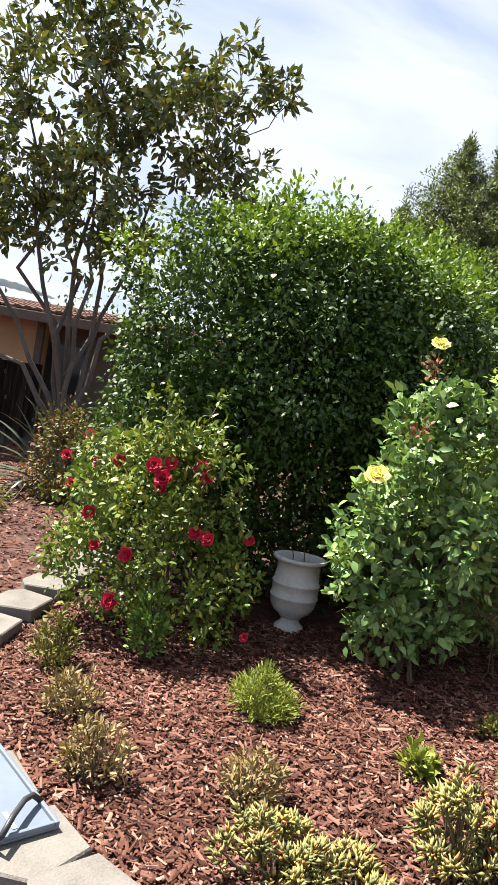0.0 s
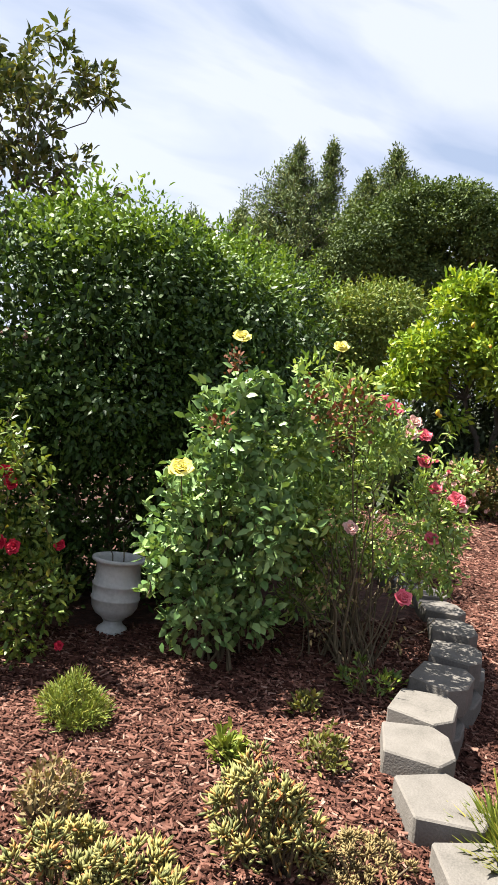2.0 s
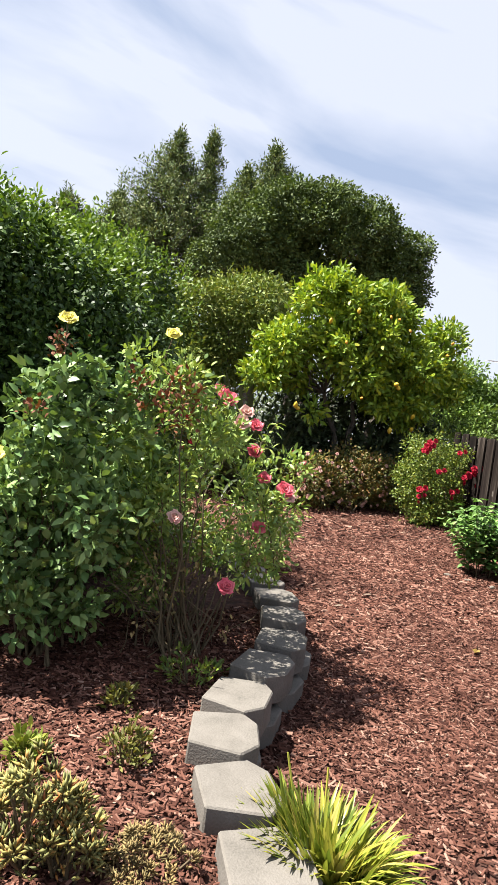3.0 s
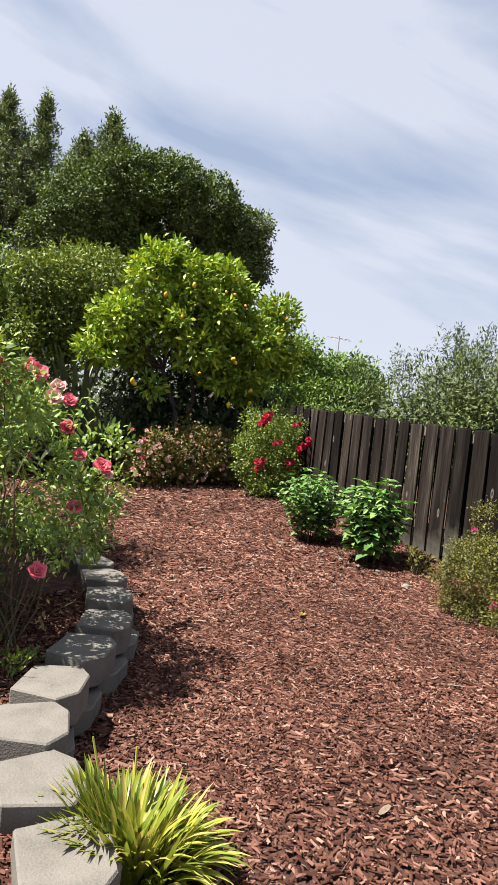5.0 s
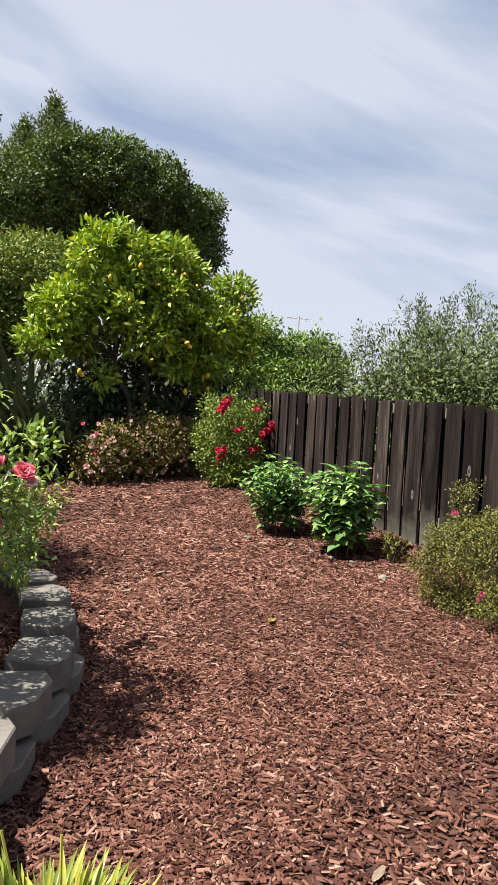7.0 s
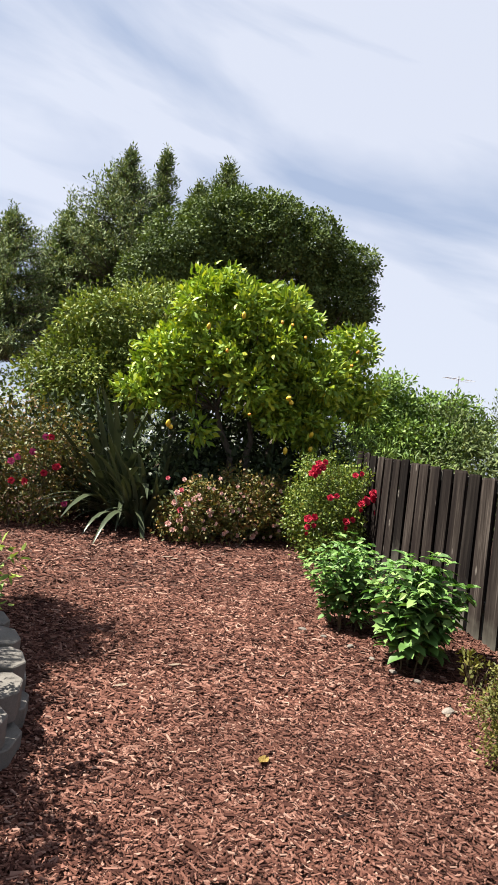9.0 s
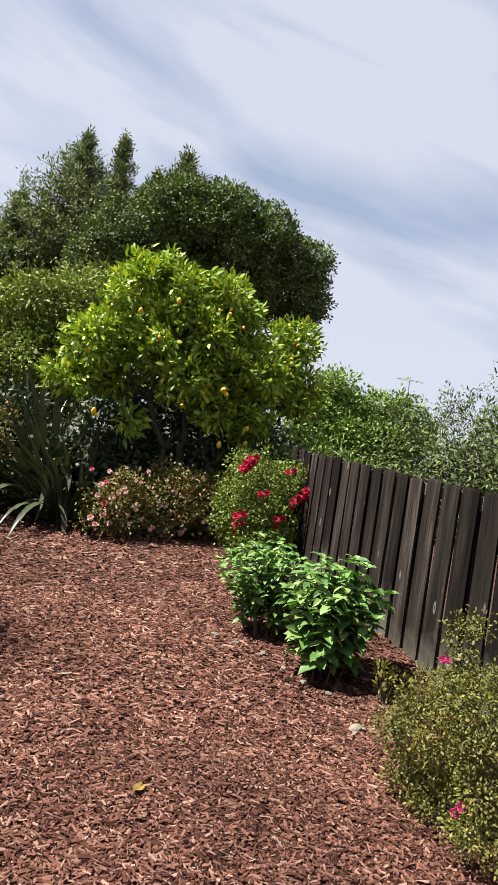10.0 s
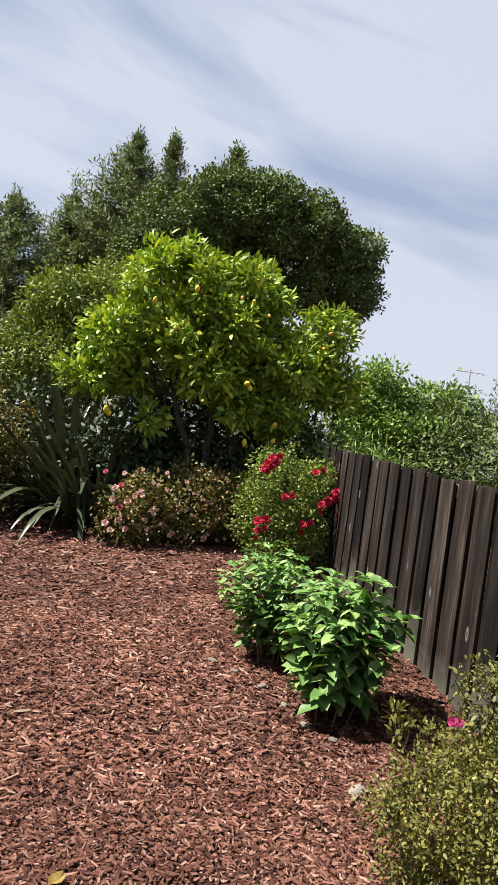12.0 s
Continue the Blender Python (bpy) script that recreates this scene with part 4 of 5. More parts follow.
low_tuft("seedling", (1.27, 2.58, zb(1.27, 2.58)), "small dull green sprig in bark mulch", "seedling", 0.10, 0.13, 30, 0.03, 0.012, M_YBUSH, 134, 10)
# duller leaf colour here carries the shade over this seedling
low_tuft("seedling", (1.34, 3.05, zb(1.34, 3.05)), "small reddish green seedling in shaded mulch, shade put into its colour", "seedling", 0.07, 0.09, 13, 0.035, 0.015, M_YBUSH, 137, 6)
low_tuft("upright_sprig", (-0.36, 3.55, zb(-0.36, 3.55)), "upright green sprig before the red rose", "herb", 0.08, 0.34, 60, 0.04, 0.016, M_FRESH, 140, 8)
low_tuft("seedling", (1.75, 3.25, zb(1.75, 3.25)), "low grey-green sprawling plant by the wall", "seedling", 0.17, 0.14, 22, 0.035, 0.013, M_ROSE_RED, 143, 14)


low_tuft("seedling", (5.72, 4.22, zg(5.72, 4.22)), "sparse leafy green seedling between the fence shrubs", "seedling", 0.12, 0.27, 10, 0.045, 0.018, M_YBUSH, 146, 9)


# ---- lily clump outside the wall ----
def strap_mesh(name, length, width, arch, material, seed, fold=0.25, seg=8):
    bm = bmesh.new()
    r = random.Random(seed)
    rows = []
    for i in range(seg + 1):
        t = i / seg
        ang = arch[0] + (arch[1] - arch[0]) * t ** 1.4
        if i == 0:
            x, z = 0.0, 0.0
        else:
            x, z = x + math.sin(ang) * length / seg, z + math.cos(ang) * length / seg
        w = width * 0.5 * min(1.0, 0.55 + 2.2 * t) * (1 - max(0, (t - 0.5) / 0.5) ** 1.8 * 0.97)
        sway = 0.03 * length * math.sin(t * 3 + r.uniform(0, 0.3))
        rows.append([bm.verts.new((x + math.cos(ang) * -abs(s) * fold * w, s * w + sway, z + abs(s) * fold * w)) for s in (-1, 0, 1)])
    for a, b in zip(rows, rows[1:]):
        for j in range(2):
            bm.faces.new((a[j], a[j + 1], b[j + 1], b[j]))
    me = bpy.data.meshes.new(name)
    bm.to_mesh(me)
    bm.free()
    me.materials.append(material)
    for f in me.polygons:
        f.use_smooth = True
    return me


def strap_clump(name, at, label, category, n, meshes, spread, seed, lean=(0.0, 0.6), scale=(0.7, 1.15), group=""):
    ob = empty(name, at, label, category, group)
    r = random.Random(seed)
    for i in range(n):
        a = r.uniform(0, 2 * math.pi)
        d = spread * math.sqrt(r.random())
        s = r.uniform(*scale)
        piece("blade", meshes[r.randrange(len(meshes))], Matrix.Translation((d * math.cos(a), d * math.sin(a), -0.01)) @ Matrix.Rotation(a + r.uniform(-0.5, 0.5), 4, "Z") @ Matrix.Rotation(r.uniform(*lean) * d / spread, 4, "Y") @ Matrix.Diagonal((s, s, s, 1)), ob)
    return ob


LILY = [strap_mesh("blade", 0.335, 0.0225, (0.02 + 0.06 * i, 0.4 + 0.34 * i), M_BLADE, i) for i in range(5)]
LX, LY = 1.83, 1.95
lily = empty("daylily", (LX, LY, zg(LX, LY)), "dense yellow-green strappy daylily clump at the block wall", "daylily")
r = random.Random(5)
rest = bmesh.new()
for i in range(640):
    a, d = r.uniform(0, 2 * math.pi), 0.16 * math.sqrt(r.random())
    by_wall = math.cos(a) < -0.25
    kind = r.choice(LILY[:3]) if by_wall else r.choice(LILY)
    d = d * 0.75 if by_wall else d      # upright against the wall, arching elsewhere
    size = r.uniform(0.95, 1.2) if by_wall else r.uniform(0.62, 1.05)
    m = Matrix.Translation((d * math.cos(a), d * math.sin(a), -0.01)) @ Matrix.Rotation(a + r.uniform(-0.5, 0.5), 4, "Z") @ Matrix.Rotation(r.uniform(0.0, 0.12 if by_wall else 0.55) * d / 0.16, 4, "Y") @ Matrix.Diagonal((size, size, size, 1))
    if i < 300:
        piece("blade", kind, m, lily)
    else:
        first = len(rest.verts)
        rest.from_mesh(kind)
        rest.verts.ensure_lookup_table()
        bmesh.ops.transform(rest, matrix=m, verts=rest.verts[first:])
tagged(part("blade_mass", rest, M_BLADE_REST, lily), kind="stuff")
bm = bmesh.new()
tube(bm, [(-0.04, 0.08, 0), (-0.06, 0.16, 0.3), (-0.08, 0.2, 0.42)], [0.006, 0.005, 0.004], 5)
part("flower_stalk", bm, M_BLADE, lily)
bm = bmesh.new()
tube(bm, [(0.05, 0.08, 0), (0.07, 0.14, 0.25), (0.08, 0.17, 0.37)], [0.006, 0.005, 0.004], 5)
part("flower_stalk", bm, M_BLADE, lily)

# ---- shrubs along the fence ----
GREEN = "bright green broad-leaved leafy plant beside the fence"


def leaf_piece_mesh(bend):
    bm = bmesh.new()
    vs = [bm.verts.new((x, y, z - bend * x * x)) for x, y, z in LEAF_V]
    for f in LEAF_F:
        bm.faces.new([vs[i] for i in f])
    me = bpy.data.meshes.new("leaf")
    bm.to_mesh(me)
    bm.free()
    me.materials.append(M_BROAD)
    return me


BROAD_LEAVES = [leaf_piece_mesh(b) for b in (0.05, 0.2, 0.35)]


def broad_plant(at, centre, wide, tall, stems, leaf, seed, label=GREEN):
    """Upright stems from one foot, each set with whorls of pointed drooping leaves and a tuft at its tip; each leaf a part."""
    ob = empty("broad_leaf_plant", at, label, "garden plant", "broad-leaved plants by the fence")
    r = np.random.default_rng(seed)
    lean = np.array(centre) - np.array(at)
    places, dirs, sizes = [], [], []
    for i in range(stems):
        a, q = 2.4 * i, math.sqrt((i + 0.5) / stems)
        tip = np.array([lean[0] + wide[0] * q * math.cos(a), lean[1] + wide[1] * q * math.sin(a), tall * (1 - 0.34 * q * q) * r.uniform(0.88, 1.08)])
        foot = np.array([0.13 * q * math.cos(a), 0.13 * q * math.sin(a), -0.03])
        mid = foot + (tip - foot) * 0.5 + np.array([-tip[0] * 0.12, -tip[1] * 0.12, 0.08 * tall])
        line = limb(r, foot, mid, 4, 0.03) + limb(r, mid, tip, 4, 0.03)[1:]
        if i % 3 == 0:
            bm = bmesh.new()
            tube(bm, line, np.linspace(0.006, 0.002, len(line)), 5)
            part("stem", bm, M_CANE, ob)
        for t in np.linspace(0.36 if i % 2 else 0.24, 1.0, 9):
            k = min(int(t * 6), 5)
            p = np.array(line[k]) + (np.array(line[k + 1]) - np.array(line[k])) * (t * 6 - k)
            turn = r.uniform(0, 6.3)
            n = 6 if t > 0.95 else 4
            for j in range(n):
                b = turn + 2 * math.pi * j / n + r.uniform(-0.4, 0.4)
                places.append(p)
                dirs.append((math.cos(b) + 0.5 * tip[0], math.sin(b) + 0.5 * tip[1], r.uniform(0.1, 0.8) if t > 0.95 else r.uniform(-0.5, 0.15)))
                sizes.append(leaf * r.uniform(0.65, 1.2) * (0.62 if t > 0.95 else 1.15 - 0.35 * t))
    sizes = np.array(sizes)
    ax = frames_of(unit(np.array(dirs)), unit(np.array([0, 0, 1.0]) + r.normal(size=(len(sizes), 3)) * 0.3), sizes, sizes * 0.54 * r.uniform(0.8, 1.2, len(sizes)))
    order = np.argsort(-np.array(places)[:, 2])
    for i in order[:300]:
        piece("leaf", BROAD_LEAVES[i % 3], Matrix([[*ax[i][j], places[i][j]] for j in range(3)] + [[0, 0, 0, 1]]), ob)
    rest = order[300:]
    if len(rest):
        tagged(tiled("foliage", np.array(places)[rest], ax[rest], LEAF_V, LEAF_F, M_BROAD_REST, ob), kind="stuff")
    return ob


broad_plant((5.50, 4.64, zg(5.50, 4.64)), (5.62, 4.71, 0.9), (0.38, 0.34), 0.80, 24, 0.140, 151)
broad_plant((5.52, 5.50, zg(5.52, 5.50)), (5.54, 5.58, 0.9), (0.44, 0.44), 0.76, 40, 0.095, 155, "bright green leafy plant with smaller leaves beside the fence")

yb = bush("rose_bush", (5.22, 3.12, zg(5.22, 3.12)), "olive-green small-leaved rose bush with magenta blooms", "rose bush",
          [(5.36, 3.12, 0.62, 0.38, 0.42, 0.36), (5.48, 2.85, 0.58, 0.36, 0.36, 0.32), (5.16, 3.25, 0.60, 0.24, 0.28, 0.26), (5.33, 3.28, 0.98, 0.13, 0.13, 0.24), (5.16, 2.85, 0.52, 0.22, 0.28, 0.24)],
          1600, 16, 0.024, 0.0185, 0.0090, M_YBUSH, 161, 34, 0.005, 0.12, inner_fill=220, heads=95, head=0.075)
for i, (x, y, z, rad) in enumerate([(5.13, 3.20, 0.99, 0.018), (5.16, 3.20, 0.985, 0.017), (4.95, 2.82, 0.53, 0.020), (4.94, 2.84, 0.50, 0.018)]):
    bloom(yb, "magenta", (x, y, z), rad, (-0.5, -1, 0.5), 170 + i)

shoots(yb, [(5.28, 3.26, 0.72), (5.34, 3.30, 0.74), (5.31, 3.22, 0.80), (5.38, 3.26, 0.74), (5.26, 3.30, 0.78), (5.0, 3.2, 0.62), (5.5, 3.0, 0.8), (5.62, 2.9, 0.72)], 0.36, 0.028, 0.012, M_YBUSH, 561)
FARREDS_AT = [(6.337, 7.75, 1.728, 0.075, "red"), (6.29, 7.75, 1.673, 0.06, "red"), (6.37, 7.75, 1.795, 0.06, "red"), (6.895, 7.75, 1.707, 0.055, "red"), (7.156, 7.7, 1.51, 0.08, "red"), (7.056, 7.7, 1.423, 0.07, "red"), (6.989, 7.7, 1.372, 0.06, "red"), (6.548, 7.7, 1.408, 0.06, "red"), (6.773, 7.65, 1.149, 0.06, "red"), (6.31, 7.75, 1.131, 0.07, "red"), (6.31, 7.75, 1.037, 0.05, "red"), (7.197, 7.65, 1.279, 0.06, "red")]
rr = bush("rose_bush", (6.80, 8.15, zg(6.80, 8.15)), "rounded rose bush with clusters of red blooms by the fence", "rose bush",
          [(6.78, 8.15, 1.45, 0.48, 0.45, 0.58), (6.72, 8.05, 1.05, 0.46, 0.42, 0.5), (6.95, 8.1, 1.15, 0.42, 0.4, 0.55)], 1000, 11, 0.045, 0.038, 0.021, M_ROSE_RED, 181, 14, 0.008, 0.1, inner_fill=140, heads=80, head=0.11, clear=FARREDS_AT, toward=(-0.5, -1.0, 0.0))
for i, (x, y, z, rad, col) in enumerate(FARREDS_AT):
    for j, (dx, dz) in enumerate(((0, 0), (0.07, 0.03), (-0.03, -0.07))[:3 if i % 2 == 0 else 2]):
        bloom(rr, col, (x + dx, y - 0.02 * j, z + dz), rad * (0.72 - 0.12 * j), (-0.5 + 0.4 * j, -1, 0.6 - 0.3 * j), 190 + 20 * j + i)

pk = bush("rose_bush", (5.95, 9.2, zg(5.95, 9.2)), "low pinkish rose bush with faded blooms under the lemon tree", "rose bush",
          [(5.55, 9.15, 1.0, 0.52, 0.40, 0.40), (6.1, 9.2, 1.1, 0.60, 0.45, 0.46), (6.6, 9.25, 1.05, 0.45, 0.40, 0.42), (5.25, 9.25, 0.85, 0.3, 0.3, 0.3)], 1000, 9, 0.05, 0.056, 0.030, M_MIXED, 201, 14, 0.008, 0.2, inner_fill=160, simple=True, heads=110, head=0.13)
r = random.Random(9)
for i in range(70):
    x = 4.98 + 1.6 * (i / 70) + r.uniform(-0.1, 0.1)
    bloom(pk, "pink" if x < 5.12 and i % 2 else "pale", (x, 8.82 + 0.08 * r.random() + 0.25 * abs(x - 5.9) ** 2 * 0.3, 0.72 + r.random() * 0.75), r.uniform(0.018, 0.028) * (1.5 if x < 5.2 else 1), (-0.4, -1, 0.4), 210 + i)

lf = bush("rose_bush", (3.55, 10.7, zg(3.55, 10.7)), "reddish green rose bush in shade beside the agave", "rose bush",
          [(3.5, 10.7, 1.2, 0.75, 0.6, 0.9), (2.7, 11.0, 1.1, 0.8, 0.6, 0.85), (3.4, 10.6, 1.75, 0.7, 0.5, 0.65), (2.5, 10.9, 1.8, 0.6, 0.5, 0.6)], 900, 9, 0.06, 0.065, 0.035, M_MIXED, 251, 14, 0.008, 0.2, inner_fill=220, simple=True, heads=90, head=0.2)
for i in range(14):
    bloom(lf, "magenta" if i % 2 else "red", (2.6 + 1.5 * r.random(), 10.05 + 0.1 * r.random(), 0.75 + r.random() * 1.1), 0.045, (0, -1, 0.3), 260 + i)

AG = [strap_mesh("blade", 1.25, 0.070, (0.04 + 0.12 * i, 0.45 + 0.52 * i), M_AGAVE, 30 + i, 0.35) for i in range(4)]
strap_clump("strappy_plant", (5.05, 10.45, zg(5.05, 10.45)), "dark grey-green strap-leaved clump beside the mulch", "flax plant", 230, AG, 0.50, 15, (0.0, 0.75), (0.45, 1.3), "flax plants")
strap_clump("strappy_plant", (4.75, 11.2, zg(4.75, 11.2)), "dark grey-green strap-leaved clump beside the mulch", "flax plant", 130, AG, 0.42, 16, (0.05, 0.8), (1.0, 1.75), "flax plants")
strap_clump("strappy_plant", (-2.35, 9.2, zg(-2.35, 9.2)), "strap-leaved clump below the magnolia trunk", "flax plant", 40, AG, 0.3, 17, (0.3, 1.1), (0.8, 1.3), "flax plants")
bush("low_shrub", (-2.3, 8.3, zg(-2.3, 8.3)), "coppery low shrub edging the side path", "shrub", [(-2.30, 8.4, 0.40, 0.30, 0.30, 0.42), (-2.00, 8.3, 0.50, 0.36, 0.32, 0.46), (-2.12, 8.3, 0.84, 0.30, 0.28, 0.26)], 460, 8, 0.07, 0.06, 0.028, M_COPPER, 271, 10, 0.006, 0.2, simple=True)
bush("low_shrub", (-2.85, 7.6, zg(-2.85, 7.6)), "small green ground plant on the mulch path", "shrub", [(-3.0, 7.6, 0.05, 0.45, 0.3, 0.16)], 70, 8, 0.05, 0.07, 0.015, M_TUFT, 275, 4, 0.004, 0.1, simple=True)


# ---- trees ----
def tree(name, at, label, category, trunks, ells, clumps, per, spread, length, width, material, seed, bark=M_BARK, rad=0.12, inner_fill=0, simple=True, shell=(0.6, 1.05), rough=0.18, group="", limbs=14, droop=0.0, up=0.6, fork=0.0, inner=0.7, full=False, lump=0.0, hollow=0.5, heads=0, head=0.3):
    """Trunks to given heads (own space), limbs from them into the crown, and leaves in clumps."""
    ob = empty(name, at, label, category, group)
    p, o = lump_points(ells, clumps, heads, head, seed) if heads else clump_points(ells, clumps, seed, shell=shell, rough=rough, inner=inner, lump=lump, hollow=hollow)
    p = local(p, ob)
    r = np.random.default_rng(seed + 3)
    bm = bmesh.new()
    pts = []
    for k, t in enumerate(trunks):
        line = limb(r, (r.normal() * rad * 0.4, r.normal() * rad * 0.4, fork - 0.1), t, 7, 0.03)
        tube(bm, line, np.linspace(rad, rad * 0.35, 7), 8)
        pts += [(q, rad * (1 - 0.65 * j / 6)) for j, q in enumerate(line) if j > 2]
    for i in r.choice(len(p), min(limbs, len(p)), replace=False):
        k = min(range(len(pts)), key=lambda j: np.linalg.norm(np.array(pts[j][0]) - p[i]) + 0.6 * max(0, pts[j][0][2] - p[i][2]))
        q, rq = pts[k]
        line = limb(r, q, p[i], 6, 0.07)
        tube(bm, line, np.linspace(min(rq * 0.5, 0.05), 0.008, 6), 6)
    if fork:
        tube(bm, [(0, 0, -0.1), (0.03, 0, 0.12), (0.0, 0.02, fork * 0.6), (0, 0, fork)], [rad * 2.6, rad * 2.1, rad * 1.9, rad * 1.6], 10)
    part("trunk", bm, bark, ob)
    if inner_fill:
        q, oq = clump_points(ells, inner_fill, seed + 1, shell=(0.2, 0.62), rough=0.0, inner=0.0)
        tagged(foliage("inner_crown", local(q, ob), oq, 8, spread * 1.4, length * 1.25, width * 1.5, material, ob, seed + 9, droop, True, up=up), kind="stuff")
    tagged(foliage("crown", p, o, per, spread, length, width, material, ob, seed + 2, droop, simple, up=up, full=full), kind="stuff")
    return ob


lemon = tree("lemon_tree", (6.6, 10.05, zg(6.6, 10.05)), "lemon tree with yellow-green leaves and ripe fruit", "lemon tree", [(-0.2, 0, 1.6), (0.5, 0.2, 1.8), (-0.7, 0.1, 1.7)],
             [(5.84, 9.90, 3.67, 0.94, 0.60, 0.73), (5.74, 9.90, 4.19, 0.22, 0.21, 0.31), (6.61, 9.90, 3.95, 0.71, 0.62, 0.52), (5.28, 10.00, 3.04, 0.68, 0.59, 0.63), (4.75, 10.10, 2.57, 0.34, 0.33, 0.25), (6.39, 9.60, 3.05, 0.92, 0.59, 0.71), (7.05, 9.60, 2.93, 0.58, 0.57, 0.57), (8.07, 10.10, 3.56, 0.47, 0.46, 0.58), (8.27, 10.10, 2.90, 0.44, 0.43, 0.52), (6.91, 9.50, 2.39, 0.53, 0.52, 0.30), (5.48, 9.70, 2.07, 0.26, 0.26, 0.25)],
             1500, 13, 0.045, 0.115, 0.043, M_LEMON, 301, M_BARK, 0.09, inner_fill=420, simple=False, limbs=34, heads=150, head=0.20)
fruit_bm = lathe([(0.004, -0.062), (0.014, -0.055), (0.030, -0.034), (0.038, 0.0), (0.033, 0.028), (0.018, 0.048), (0.008, 0.058), (0.0015, 0.064)], 10)
fruit = bpy.data.meshes.new("fruit")
fruit_bm.to_mesh(fruit)
fruit_bm.free()
fruit.materials.append(M_LEMONFRUIT)
ripe = fruit.copy()
ripe.materials[0] = M_ORANGEFRUIT
for me in (fruit, ripe):
    for f in me.polygons:
        f.use_smooth = True
for i, (x, y, z, k) in enumerate([(6.56, 9.06, 1.932, 0.0), (6.899, 8.97, 1.999, 0.0), (6.379, 8.78, 2.625, 0.0), (6.401, 8.97, 3.648, 1.0), (5.427, 8.78, 3.101, 1.0), (4.8, 8.88, 2.082, 0.0), (7.059, 9.06, 2.783, 1.0), (7.513, 9.15, 3.286, 1.0), (6.621, 8.97, 3.511, 1.0), (5.674, 8.97, 3.637, 0.0), (6.888, 8.97, 2.197, 0.0), (5.923, 8.97, 2.349, 1.0), (6.424, 8.78, 2.576, 0.0), (6.243, 8.97, 3.651, 1.0), (5.176, 8.88, 3.381, 0.0), (7.59, 9.15, 3.494, 1.0), (4.839, 8.88, 2.041, 0.0)]):
    s = random.Random(i).uniform(0.85, 1.05) * (0.6 if k else 0.85)
    piece("fruit", ripe if k else fruit, Matrix.Translation(Vector((x, y, z)) - lemon.location) @ Matrix.Rotation(i * 0.7, 4, "X") @ Matrix.Diagonal((s, s, s, 1)), lemon)
# added as backing under the lemon tree; its dark leaves carry the shade
bush("shade_backing_shrub", (7.3, 9.9, zg(7.3, 9.9)), "shrub added under the lemon tree, deep shade put into its leaf colour", "shrub", [(6.9, 9.9, 1.15, 0.7, 0.4, 0.6), (7.6, 9.8, 1.4, 0.6, 0.5, 0.8), (6.1, 10.1, 1.2, 0.8, 0.4, 0.6), (5.4, 10.7, 1.4, 0.7, 0.5, 0.9), (6.3, 10.7, 1.7, 0.9, 0.4, 0.9), (7.3, 10.7, 1.8, 0.9, 0.4, 0.9), (8.1, 10.6, 1.6, 0.7, 0.4, 0.9), (6.3, 11.0, 2.6, 1.0, 0.4, 0.7), (7.4, 11.0, 2.7, 0.9, 0.4, 0.7), (4.4, 11.9, 1.4, 0.8, 0.4, 1.0), (3.5, 12.0, 1.2, 0.8, 0.4, 0.9)], 1900, 8, 0.12, 0.13, 0.06, M_SHADED_LEAF, 311, 10, 0.01, 0.3, simple=True, inner_fill=700)

tree("oak_tree", (12.8, 24.0, 0.6), "large dark green rounded oak tree", "oak tree", [(-0.5, 0, 4.5), (1.2, 0.3, 4.8), (-2.0, 0, 4.5)],
     [(11.08, 23.40, 9.65, 2.49, 1.59, 1.68), (13.37, 23.40, 10.03, 1.39, 1.36, 1.35), (9.06, 23.40, 8.56, 1.57, 1.53, 1.38), (15.89, 23.50, 9.73, 0.99, 0.97, 1.08), (15.23, 23.50, 8.29, 1.31, 1.28, 1.71), (11.95, 23.30, 8.54, 2.86, 1.58, 2.09), (7.99, 23.30, 7.62, 1.17, 1.14, 0.99), (12.12, 23.40, 10.83, 1.18, 1.16, 0.75), (16.60, 23.60, 7.95, 0.41, 0.40, 0.62), (9.87, 23.40, 10.12, 0.85, 0.83, 0.76), (14.75, 23.40, 9.55, 1.10, 1.05, 1.25)],
     5000, 13, 0.085, 0.130, 0.080, M_OAK, 321, M_BARK, 0.28, inner_fill=1300, limbs=20, heads=250, head=0.44)
tree("shrubby_tree", (5.6, 15.5, 0.6), "yellowish green broad shrub behind the lemon tree", "shrub", [(0.3, 0, 1.5), (-0.5, 0, 1.5)],
     [(5.42, 15.30, 4.27, 1.29, 0.93, 0.90), (4.65, 15.50, 3.80, 0.56, 0.55, 0.79), (6.47, 15.40, 4.62, 0.92, 0.90, 0.80), (5.08, 15.20, 3.15, 0.93, 0.91, 0.66), (6.07, 15.20, 3.56, 1.12, 0.93, 1.00), (4.61, 15.20, 2.51, 0.76, 0.75, 0.65), (5.40, 15.20, 2.40, 0.88, 0.86, 0.66), (4.14, 15.40, 3.01, 0.55, 0.54, 0.66)],
     2700, 11, 0.12, 0.11, 0.05, M_SHRUB, 331, M_BARK, 0.09, inner_fill=600, limbs=14, heads=150, head=0.32)
tree("leafy_tree", (11.0, 12.7, 0.4), "bright green leafy tree behind the wooden fence", "tree", [(0.2, 0, 2.0), (-0.6, 0, 1.9)],
     [(10.37, 12.30, 3.24, 0.50, 0.49, 0.64), (11.06, 12.10, 3.06, 0.58, 0.56, 0.50), (11.86, 12.00, 3.29, 0.35, 0.34, 0.50), (10.87, 11.90, 2.48, 1.03, 0.85, 0.47), (9.87, 12.20, 2.67, 0.40, 0.39, 0.60), (12.43, 12.00, 2.91, 0.39, 0.38, 0.44)],
